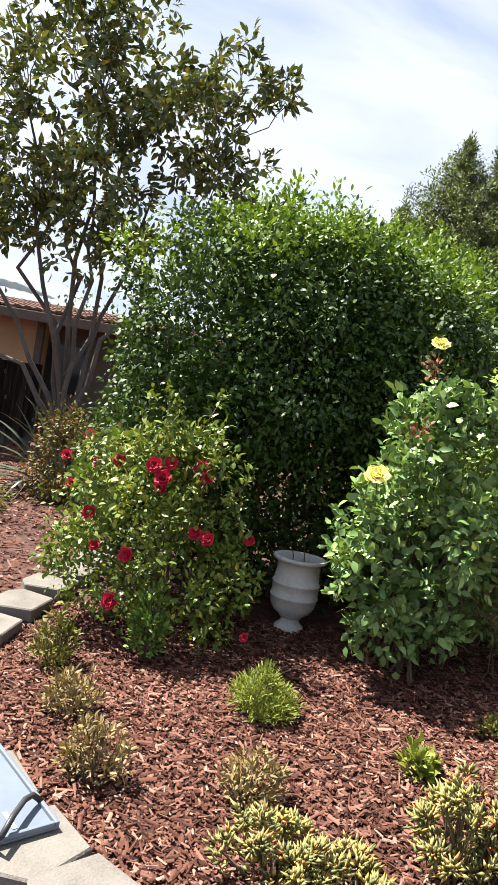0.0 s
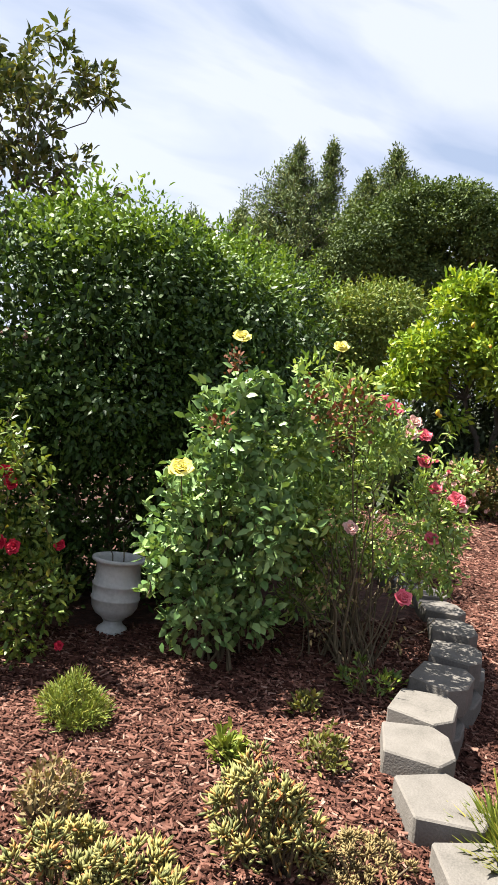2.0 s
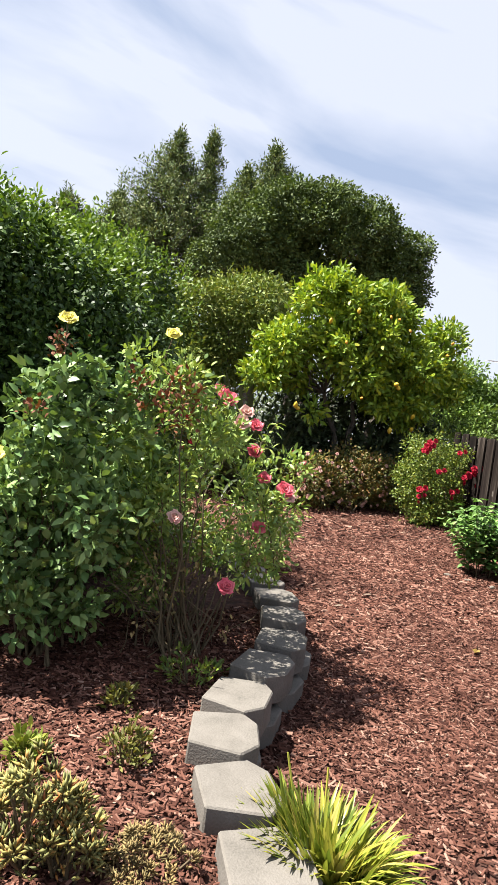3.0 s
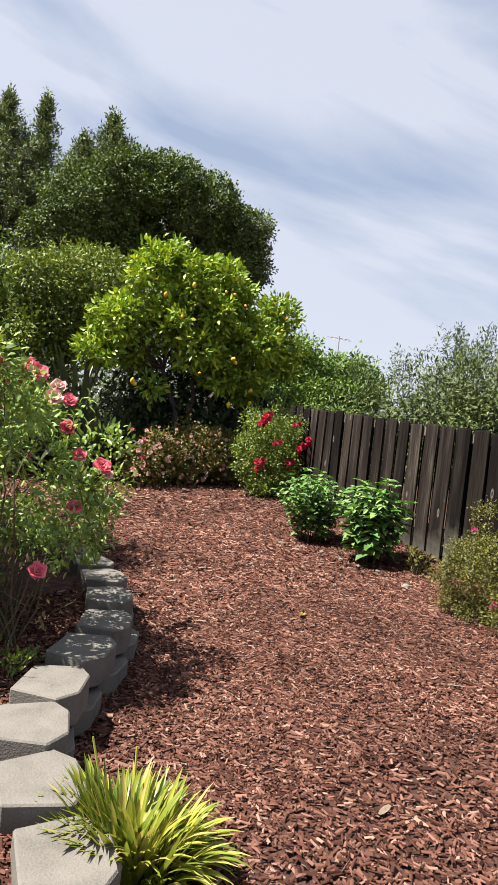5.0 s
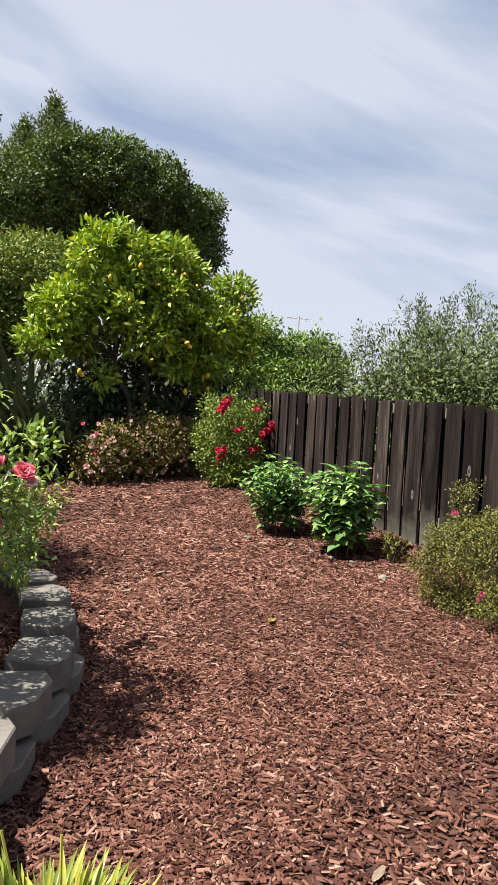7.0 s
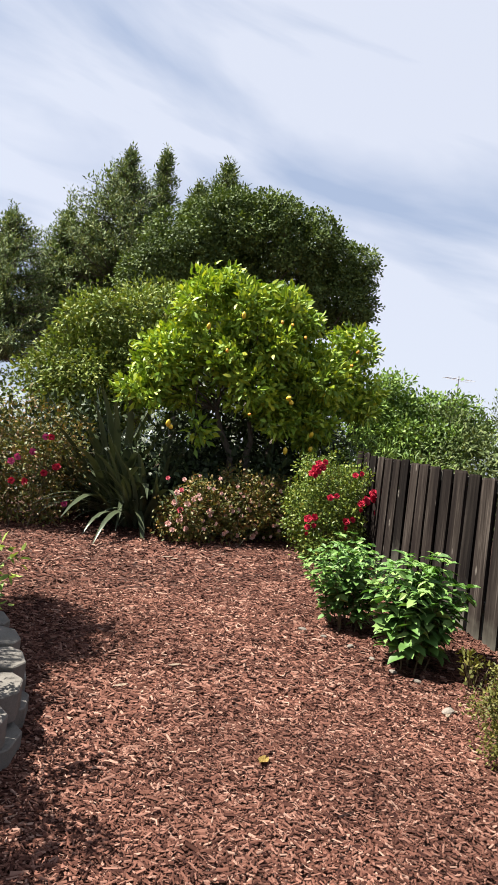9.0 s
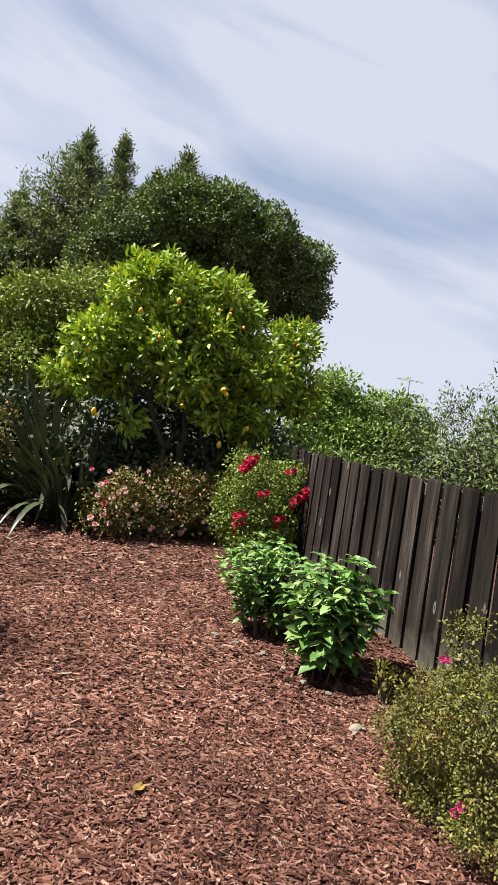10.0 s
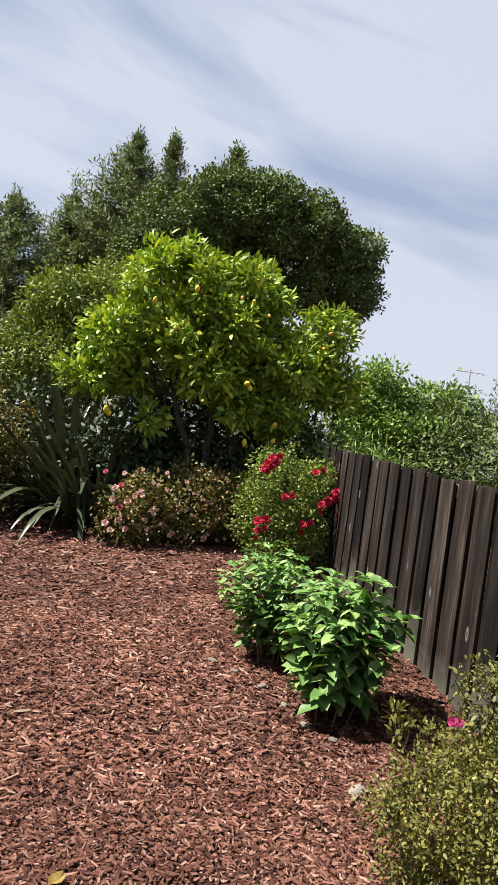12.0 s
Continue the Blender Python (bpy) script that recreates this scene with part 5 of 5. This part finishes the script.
     1700, 10, 0.085, 0.09, 0.05, M_FRESH, 341, M_BARK, 0.08, inner_fill=320, limbs=14, heads=80, head=0.26)
for k, (bx, by, s) in enumerate([(13.2, 8.8, 0.98), (15.0, 6.2, 1.22), (15.6, 10.6, 0.95), (12.2, 10.6, 0.78)]):
    el = [(bx, by, 2.4 * s, 1.9 * s, 1.6 * s, 1.5 * s), (bx + 1.2, by - 0.8, 2.9 * s, 1.5 * s, 1.4 * s, 1.5 * s), (bx - 0.9, by + 0.7, 2.3 * s, 1.4 * s, 1.3 * s, 1.3 * s), (bx, by, 1.2 * s, 2.2 * s, 1.8 * s, 1.0)]
    ob = tree("olive_tree", (bx, by, 0.4), "silvery grey-green olive tree beyond the fence", "olive tree", [(0.3, 0, 1.4), (-0.4, 0.2, 1.4), (0, -0.3, 1.5)], el, 1400, 9, 0.15, 0.115, 0.036, M_OLIVE, 351 + 7 * k, M_BARK, 0.08, inner_fill=700, limbs=24, group="olive trees", rough=0.08, shell=(0.7, 1.02), lump=0.6, hollow=0.8)
    r = np.random.default_rng(380 + k)
    sh = []
    for e in el[:3]:
        for _ in range(22):
            a, b = r.uniform(0, 2 * math.pi), r.uniform(0, 0.85)
            q = np.array([e[0] + e[3] * b * math.cos(a), e[1] + e[4] * b * math.sin(a), e[2] + e[5] * math.sqrt(1 - b * b)])
            lean = np.array([r.normal() * 0.12, r.normal() * 0.12, r.uniform(0.35, 0.75)])
            sh += [q + lean * t for t in np.linspace(0, 1, 9)]
    tagged(foliage("upright_growth", local(np.array(sh), ob), np.tile([[0, 0, 1.0]], (len(sh), 1)), 6, 0.035, 0.09, 0.024, M_OLIVE, ob, 390 + k, simple=True, up=0.1), kind="stuff")
bush("rosemary", (8.05, 8.6, zg(8.05, 8.6)), "spiky green rosemary-like shrub just behind the fence", "shrub", [(7.75, 8.5, 1.75, 0.35, 0.5, 0.5), (7.7, 7.6, 1.65, 0.3, 0.6, 0.42), (8.0, 9.4, 1.8, 0.5, 0.6, 0.6)], 360, 9, 0.06, 0.12, 0.012, M_FRESH, 395, 10, 0.008, 0.2, simple=True, leaf_up=0.1)


def pine(at, height, wide, power, seed, label="tall grey-green pine tree in the distance", depth=8.5):
    """A pine: whorls of boughs, each carrying tufts of needles; its half width is wide * (distance from the top) ** power."""
    ob = empty("pine_tree", at, label, "pine tree", "distant pines")
    r = np.random.default_rng(seed)
    bm = bmesh.new()
    tube(bm, [(0, 0, -0.2), (0.05, 0, height * 0.5), (0, 0, height * 0.97)], [height * 0.016, height * 0.010, 0.02], 7)
    pts, outs = [], []
    z = max(height - depth, height * 0.2)
    while z < height - 0.1:
        d = height - z
        for j in range(14):
            a = r.uniform(0, 2 * math.pi)
            reach = (wide * d ** power) * r.uniform(0.5, 1.05)
            tip = np.array([reach * math.cos(a), reach * math.sin(a), z + reach * r.uniform(-0.1, 0.22)])
            tube(bm, [(0, 0, z), tuple(tip * np.array([0.5, 0.5, 1]) - np.array([0, 0, reach * 0.1])), tuple(tip)], [0.05, 0.035, 0.012], 3)
            for t in np.linspace(0.15, 1.0, max(2, int(reach / 0.26))):
                pts.append(np.array([tip[0] * t, tip[1] * t, z + (tip[2] - z) * t * t]) + r.normal(size=3) * 0.1)
                outs.append(unit(np.array([math.cos(a) * 0.4, math.sin(a) * 0.4, 1.0])))
        z += 0.26 + 0.03 * d
    for zz in np.linspace(height - 0.6, height + 0.55, 9):
        pts.append(np.array([0, 0, zz]) + r.normal(size=3) * 0.03)
        outs.append(np.array([0, 0, 1.0]))
    part("trunk", bm, M_BARK, ob)
    tagged(foliage("crown", np.array(pts), np.array(outs), 9, 0.12, 0.28, 0.085, M_PINE, ob, seed + 1, simple=True, up=0.4), kind="stuff")
    return ob


for k, (x, y, h, wide, power) in enumerate([(10.97, 45.3, 20.5, 1.0, 0.92), (13.5, 46, 21.4, 0.50, 0.75), (16.5, 41.5, 19.9, 0.9, 0.85), (14.9, 42, 18.2, 0.8, 0.8), (17.3, 42.5, 19.1, 0.95, 0.75), (7.6, 46, 15.8, 0.9, 0.8), (4.2, 44, 14.4, 1.4, 0.65), (1.2, 46, 13.8, 1.5, 0.65), (9.2, 47, 16.0, 1.0, 0.8)]):
    pine((x, y, 0.4), h, wide, power, 400 + 3 * k)
# low green belt that closes the view behind the trees
tree("woodland", (8, 54, 0.4), "distant belt of mixed green trees", "trees", [(0, 0, 2), (6, 0, 2), (-8, 0, 2)],
     [(x, 54 + 2 * math.sin(x), 3.4, 3.4, 2.4, 3.6 + 0.9 * math.sin(x * 1.3)) for x in np.arange(-22, 50, 4.2)], 1600, 10, 0.45, 0.42, 0.24, M_OAK, 431, M_BARK, 0.2, limbs=20)

# magnolia behind the hedge: several stems from one foot, open crown
mag = tree("magnolia_tree", (-2.75, 9.9, zg(-2.75, 9.9)), "magnolia tree with several stems and bronze-backed leaves", "magnolia tree",
           [(-1.6, 0, 3.6), (-0.5, 0.2, 4.9), (0.35, -0.1, 5.0), (1.5, 0.1, 4.9), (-0.9, -0.2, 4.5), (0.75, 0.3, 4.4), (-2.2, 0.1, 3.0), (-0.2, 0.3, 5.6), (0.1, -0.3, 3.9), (-1.2, 0.2, 5.2)],
           [(-3.4, 9.9, 5.6, 1.3, 1.1, 1.3), (-2.3, 9.9, 6.0, 1.2, 1.1, 1.2), (-1.6, 9.9, 5.3, 1.0, 0.9, 0.9), (-0.75, 9.8, 5.8, 0.65, 0.6, 0.5), (-1.0, 9.8, 4.6, 0.9, 0.8, 0.6), (-3.9, 9.9, 3.9, 0.9, 0.8, 0.8), (-2.9, 9.7, 4.4, 1.1, 0.9, 0.9), (-4.6, 10, 4.9, 0.9, 0.9, 1.2), (-2.1, 9.8, 3.6, 0.7, 0.7, 0.6), (-0.35, 9.6, 5.9, 0.3, 0.35, 0.28), (-0.15, 9.7, 4.3, 0.5, 0.5, 0.4), (-3.3, 9.9, 7.2, 0.9, 0.9, 0.6), (-2.9, 9.8, 3.55, 0.8, 0.6, 0.40), (-4.3, 9.9, 3.45, 0.7, 0.6, 0.40)],
           540, 17, 0.06, 0.15, 0.066, M_MAGNOLIA, 441, M_BARK_PALE, 0.045, fork=0.85, simple=False, limbs=100, shell=(0.4, 1.03), rough=0.1, droop=0.0, inner=0.2, lump=0.6, hollow=0.75, full=True)

# ---- house and fence on the far side ----
house = empty("house", (-8.0, 18.0, 0.22), "tan stucco house with a clay tile roof", "house", kind="")
bm = bmesh.new()
box_bm(bm, (-6.0, -1.6, -0.9), (2.65, 4.5, 2.75))
part("wall", bm, M_STUCCO, house)
bm = bmesh.new()
box_bm(bm, (2.66, -1.0, -0.9), (6.4, 4.2, 2.7))
part("wall", bm, M_FASCIA, house, "dark brown timber wall")
bm = bmesh.new()
v = [bm.verts.new(c) for c in ((-6.6, -2.4, 2.62), (7.0, -2.4, 2.62), (7.0, 1.6, 3.18), (-6.6, 1.6, 3.18), (-6.6, 5.2, 2.62), (7.0, 5.2, 2.62))]
for f in ((0, 1, 2, 3), (3, 2, 5, 4), (0, 3, 4), (1, 5, 2)):
    bm.faces.new([v[i] for i in f])
bmesh.ops.solidify(bm, geom=bm.faces[:], thickness=0.08)
roof = part("roof", bm, M_TILE, house)
tile_bm = bmesh.new()
for j in range(6):
    a0 = math.pi * j / 5
    tile_bm.verts.new((0.11 * math.cos(a0), 0, 0.06 * math.sin(a0)))
tile_bm.verts.ensure_lookup_table()
lower = list(tile_bm.verts)
upper = [tile_bm.verts.new(w.co + Vector((0, 0.42, 0.0))) for w in lower]
for j in range(5):
    tile_bm.faces.new((lower[j], lower[j + 1], upper[j + 1], upper[j]))
tile_bm.faces.new(lower[::-1])
tile = bpy.data.meshes.new("roof_tile")
tile_bm.to_mesh(tile)
tile_bm.free()
tile.materials.append(M_TILE)
slope = math.atan2(3.18 - 2.62, 4.0)
for row in range(10):
    for c in range(26):
        s = row * 0.40
        piece("roof_tile", tile, Matrix.Translation((0.6 + c * 0.24, -2.42 + s * math.cos(slope), 2.70 + s * math.sin(slope) + 0.004 * (c % 3))) @ Matrix.Rotation(slope - 0.05, 4, "X"), roof)
bm = bmesh.new()
box_bm(bm, (-6.6, -2.46, 2.44), (7.0, -2.40, 2.66), 0.01)
part("fascia", bm, M_FASCIA, house)
bm = bmesh.new()
box_bm(bm, (2.72, -1.06, 0.9), (3.6, -1.005, 2.1), 0.01)
part("window", bm, M_GLASS, house, "dark window pane")
bm = bmesh.new()
box_bm(bm, (2.55, -1.68, -0.9), (2.72, -1.55, 2.62), 0.01)
part("corner_post", bm, M_FASCIA, house)

patio_cover = empty("patio_cover", (-5.6, 12.6, 0.0), "blue-grey corrugated patio cover beside the house", "patio cover")
bm = bmesh.new()
for j in range(30):
    x0 = -2.0 + 3.2 * j / 30
    z0 = 0.03 * (j % 2)
    z1 = 0.03 * ((j + 1) % 2)
    a = [bm.verts.new((x0, -0.6, 3.22 + z0 - 0.13 * (x0 + 2) / 1.0 * 0.6)), bm.verts.new((x0 + 3.2 / 30, -0.6, 3.22 + z1 - 0.13 * (x0 + 2) * 0.6)), bm.verts.new((x0 + 3.2 / 30, 1.8, 3.32 + z1 - 0.13 * (x0 + 2) * 0.6)), bm.verts.new((x0, 1.8, 3.32 + z0 - 0.13 * (x0 + 2) * 0.6))]
    bm.faces.new(a)
bmesh.ops.solidify(bm, geom=bm.faces[:], thickness=0.05)
part("sheet", bm, M_BLUEGREY, patio_cover)
for x in (-1.7, 0.6):
    bm = bmesh.new()
    box_bm(bm, (x, -0.4, -0.35), (x + 0.1, -0.3, 3.1), 0.008)
    part("post", bm, M_BLUEGREY, patio_cover)


# ---- fences ----
def board_mesh(name, w, h, t, material, seed):
    """A fence board with worn, slightly crooked edges and a chipped top."""
    r = random.Random(seed)
    bm = bmesh.new()
    rows = []
    for z, k in ((0, 0), (0.3, 0.5), (0.65, 0.5), (0.985, 0.6), (1.0, 1.0)):
        dx = r.uniform(-0.006, 0.006)
        inset = 0.006 if k == 1.0 else 0.0
        zz = z * h + (r.uniform(-0.008, 0.008) if k == 1.0 else 0)
        rows.append([bm.verts.new((dx + sx * (w / 2 - inset), sy * (t / 2 - inset * 0.5), zz)) for sx, sy in ((-1, -1), (1, -1), (1, 1), (-1, 1))])
    for a, b in zip(rows, rows[1:]):
        for j in range(4):
            bm.faces.new((a[j], a[(j + 1) % 4], b[(j + 1) % 4], b[j]))
    bm.faces.new(rows[-1])
    bm.faces.new(rows[0][::-1])
    me = bpy.data.meshes.new(name)
    bm.to_mesh(me)
    bm.free()
    me.materials.append(material)
    # top face paler, as a sunlit edge
    me.materials.append(M_SUNLIT_WOOD)
    me.polygons[-2].material_index = 1
    return me


BOARDS = [board_mesh("board", 0.200 + 0.014 * (i % 3), 1.36, 0.018, M_BOARD, i) for i in range(5)]


def fence(name, x0, y0, x1, y1, base, top, label, pitch=0.135, boards=BOARDS, height=1.36, back=0.085):
    """A close-boarded fence; the boards lap one over another in two layers on a rail."""
    d = Vector((x1 - x0, y1 - y0, 0))
    n = int(d.length / pitch)
    u = d.normalized()
    yaw = math.atan2(u.y, u.x)
    ob = empty(name, (x0, y0, base(x0, y0)), label, "fence", kind="structure")
    r = random.Random(3)
    for i in range(n):
        p = Vector((x0, y0, 0)) + u * pitch * i
        zt, zb_ = top(p.x, p.y), base(p.x, p.y)
        lean = r.uniform(-0.012, 0.012)
        side = -back if i % 2 else 0.0
        m = Matrix.Translation(p - ob.location + Vector((0, 0, zt - height + r.uniform(-0.015, 0.015) - (0.03 if i % 2 else 0)))) @ Matrix.Rotation(yaw, 4, "Z") @ Matrix.Translation((0, side, 0)) @ Matrix.Rotation(lean, 4, "Y")
        piece("board", boards[r.randrange(len(boards))], m, ob)
    for dz in (0.085, height - 0.28):
        bm = bmesh.new()
        a, b = Vector((x0, y0, top(x0, y0) - dz)) - ob.location, Vector((x1, y1, top(x1, y1) - dz)) - ob.location
        off = Vector((-u.y, u.x, 0)) * -0.042
        q = [bm.verts.new(pt + off + Vector((0, 0, h)) + Vector((-u.y, u.x, 0)) * w) for pt in (a, b) for h, w in ((-0.045, -0.019), (-0.045, 0.019), (0.045, 0.019), (0.045, -0.019))]
        for j in range(4):
            bm.faces.new((q[j], q[(j + 1) % 4], q[4 + (j + 1) % 4], q[4 + j]))
        bm.faces.new(q[:4][::-1])
        bm.faces.new(q[4:])
        # rail in the paler wood: its sunlit look is in the colour
        part("rail", bm, M_SUNLIT_WOOD, ob)
    for i in range(int(d.length / 2.4) + 1):
        p = Vector((x0, y0, 0)) + u * 2.4 * i + Vector((-u.y, u.x, 0)) * -0.16
        bm = bmesh.new()
        box_bm(bm, (-0.045, -0.045, 0), (0.045, 0.045, 1.3), 0.004)
        post = part("post", bm, M_BOARD, ob)
        post.matrix_local = Matrix.Translation(p - ob.location + Vector((0, 0, top(p.x, p.y) - 1.4))) @ Matrix.Rotation(yaw, 4, "Z")
    return ob


fence_x = lambda y: 6.397 + 0.27 * (y - 4.759)
ftop = lambda x, y: 1.735 + 0.0565 * (y - 3.12)
fence("wooden_fence", fence_x(-2.5), -2.5, fence_x(8.6), 8.6, lambda x, y: ftop(x, y) - 1.33, ftop, "dark weathered vertical board fence with uneven boards")
TALL = [board_mesh("board", 0.16, 1.75, 0.018, M_BOARD, 20 + i) for i in range(3)]
fence("side_fence", -4.5, 13.9, -9.0, 13.6, zg, lambda x, y: 1.68, "dark board fence beside the house", boards=TALL, height=1.75, back=0.03)
AERIAL = empty("roof_aerial", (27.0, 30.0, 0.4), "thin metal roof aerial on a mast far behind the trees", "aerial")
bm = bmesh.new()
tube(bm, [(0, 0, 0), (0, 0, 7.3)], [0.04, 0.03], 6)
part("mast", bm, M_METAL, AERIAL)
bm = bmesh.new()
tube(bm, [(-0.9, 0, 7.1), (0.9, 0, 7.2)], [0.02, 0.02], 5)
for k in range(6):
    tube(bm, [(-0.8 + 0.32 * k, -0.4, 7.12), (-0.8 + 0.32 * k, 0.4, 7.12)], [0.012, 0.012], 4)
part("crossbar", bm, M_METAL, AERIAL)

# ---- tray slab added on the wall, its colour the block tops' bluish shade ----
tray = empty("shade_slab", (-0.652, 2.143, zg(-0.652, 2.10) + 0.286), "pale blue slab with black tube, painted shade on the block tops", "tray")
tray.rotation_euler = (0, 0, radians(131))
bm = bmesh.new()
box_bm(bm, (-0.24, -0.15, 0.0), (0.30, 0.11, 0.012), 0.005)
part("base", bm, M_BLUE_SHADE, tray)
for x0, x1, y0, y1 in ((-0.24, 0.30, -0.15, -0.135), (-0.24, 0.30, 0.095, 0.11), (-0.24, -0.225, -0.135, 0.095), (0.285, 0.30, -0.135, 0.095)):
    bm = bmesh.new()
    box_bm(bm, (x0, y0, 0.010), (x1, y1, 0.026), 0.004)
    part("rim", bm, M_BLUE_SHADE, tray)
bm = bmesh.new()
tube(bm, [(-0.232, 0.06, 0.018), (-0.265, 0.05, 0.05), (-0.20, -0.01, 0.06), (-0.14, -0.07, 0.06), (-0.112, -0.11, 0.05), (-0.11, -0.143, 0.02)], [0.010] * 6, 8)
smooth(part("handle", bm, M_BLACK, tray))
# shadow of the tube, laid on as two thin grey bars
for y0 in (-0.03, 0.03):
    bm = bmesh.new()
    box_bm(bm, (-0.20, y0, 0.0125), (-0.11, y0 + 0.016, 0.0145))
    part("print_bar", bm, M_TUBE_SHADOW, tray, "grey bar painted as the black tube's shadow")


# ---- litter on the mulch ----
def litter(name, label, category, at, length, width, yaw, material, bend=0.12, group=""):
    """A curled dry leaf or a flat splinter lying on the chips."""
    bm = bmesh.new()
    rows = []
    for i in range(5):
        t = i / 4
        w = width * 0.5 * math.sin(math.pi * (0.12 + 0.76 * t))
        rows.append([bm.verts.new(((t - 0.5) * length, sgn * w, bend * length * (abs(sgn) * 0.5 + (t - 0.5) ** 2))) for sgn in (-1, 0, 1)])
    for p, q in zip(rows, rows[1:]):
        for j in range(2):
            bm.faces.new((p[j], p[j + 1], q[j + 1], q[j]))
    bmesh.ops.solidify(bm, geom=bm.faces[:], thickness=0.004)
    ob = part(name, bm, material)
    ob.location = (at[0], at[1], zg(*at) + 0.028)
    ob.rotation_euler = (0.1, -0.05, yaw)
    return tagged(ob, label, category, group)


M_DEADLEAF = surface("yellow_dead_leaf", [(0.2, (0.266, 0.178, 0.044)), (0.8, (0.370, 0.266, 0.081))], 30, 0.7, 0.2)
M_STRAW = surface("pale_splinter", [(0.2, (0.252, 0.185, 0.133)), (0.8, (0.355, 0.281, 0.215))], 30, 0.8, 0.3)
litter("fallen_leaf", "yellow fallen leaf lying on the bark mulch", "leaf", (3.93, 3.66), 0.07, 0.05, 0.6, M_DEADLEAF, 0.3)
for (x, y), ln_, yw in [((4.83, 2.34), 0.16, 2.4), ((4.06, 2.40), 0.10, 2.6), ((3.48, 4.78), 0.10, 0.2), ((5.30, 3.92), 0.11, -0.4), ((5.80, 5.53), 0.12, -0.7), ((2.85, 1.77), 0.09, 0.3), ((5.25, 3.89), 0.10, 0.8), ((3.90, 5.02), 0.09, 0.1), ((4.84, 8.10), 0.10, 0.3), ((4.78, 8.19), 0.12, 0.1)]:
    litter("wood_splinter", "pale wood splinter lying on the bark mulch", "splinter", (x, y), ln_, 0.028, yw, M_STRAW, 0.02, "pale splinters on the mulch")


def stone_mesh(seed):
    """A small rounded, uneven field stone of unit length."""
    r = random.Random(seed)
    bm = bmesh.new()
    bmesh.ops.create_icosphere(bm, subdivisions=2, radius=0.5)
    for v in bm.verts:
        v.co = Vector((v.co.x, v.co.y * 0.62, v.co.z * 0.42)) * (1 + r.uniform(-0.10, 0.10))
    me = bpy.data.meshes.new("edging_stone")
    bm.to_mesh(me)
    bm.free()
    me.materials.append(M_STONE)
    return me


M_STONE = surface("pale_field_stone", [(0.2, (0.087, 0.074, 0.062)), (0.8, (0.198, 0.174, 0.149))], 18, 0.9, 0.6, fine=90, depth=0.004, random_tint=0.2)
STONES = [stone_mesh(i) for i in range(3)]
r = random.Random(21)
for i, (x, y, size) in enumerate([(5.29, 3.93, 0.11), (5.42, 4.40, 0.06), (5.34, 4.57, 0.07), (5.32, 4.80, 0.06), (5.29, 5.05, 0.08), (5.20, 5.30, 0.06), (5.12, 5.50, 0.07)]):
    ob = new("edging_stone", STONES[i % 3])
    ob.matrix_world = Matrix.Translation((x, y, zg(x, y) + 0.022)) @ Matrix.Rotation(r.uniform(0, 3), 4, "Z") @ Matrix.Diagonal((size, size, size, 1))
    tagged(ob, "small pale field stone edging the bark path", "stone", "stones along the path edge")


# ---- wall of concrete blocks round the bed ----
def block_mesh(seed):
    """A wall block with a three-faced rough front (towards +y) and a narrower tail, 0.38 x 0.29 x 0.15 m."""
    r = random.Random(seed)
    bm = bmesh.new()
    plan = [(-0.150, -0.145), (0.150, -0.145), (0.205, 0.078), (0.105, 0.145), (-0.105, 0.145), (-0.205, 0.078)]
    lo = [bm.verts.new((x, y, 0)) for x, y in plan]
    hi = [bm.verts.new((x + r.uniform(-0.004, 0.004), y + r.uniform(-0.005, 0.005), 0.15)) for x, y in plan]
    bm.faces.new(lo[::-1])
    bm.faces.new(hi)
    for j in range(6):
        bm.faces.new((lo[j], lo[(j + 1) % 6], hi[(j + 1) % 6], hi[j]))
    bmesh.ops.bevel(bm, geom=bm.edges[:], offset=0.007, segments=1, affect="EDGES")
    me = bpy.data.meshes.new("block")
    bm.to_mesh(me)
    bm.free()
    me.materials.append(M_BLOCK)
    return me


BLOCKS = [block_mesh(i) for i in range(4)]
wall = empty("block_wall", (0.7, 4.3, zg(0.7, 4.3)), "low retaining wall of pale concrete blocks round the bed", "retaining wall", kind="structure")
r = random.Random(12)
for i, (x, y) in enumerate(RING):
    x0, y0 = RING[i - 1]
    x1, y1 = RING[(i + 1) % len(RING)]
    t = Vector((x1 - x0, y1 - y0, 0)).normalized()
    yaw = math.atan2(-t.x, t.y) - math.pi / 2
    n = Vector((t.y, -t.x, 0))
    tilt_a = -(PB * n.x + PC * n.y)
    pitch = 0.5 * (math.hypot(x - x0, y - y0) + math.hypot(x1 - x, y1 - y))
    for course in (1, 0):
        shift = t * (0.19 if course == 0 else 0) + n * (0.03 if course == 0 else 0)
        m = Matrix.Translation(Vector((x, y, zg(x, y) + 0.125 + 0.15 * (course - 1))) + shift - wall.location) @ Matrix.Rotation(yaw + r.uniform(-0.04, 0.04), 4, "Z") @ Matrix.Rotation(r.uniform(-0.015, 0.015), 4, "X") @ Matrix.Diagonal((pitch / 0.404, 1, 1, 1))
        piece("block", BLOCKS[r.randrange(4)], m, wall)
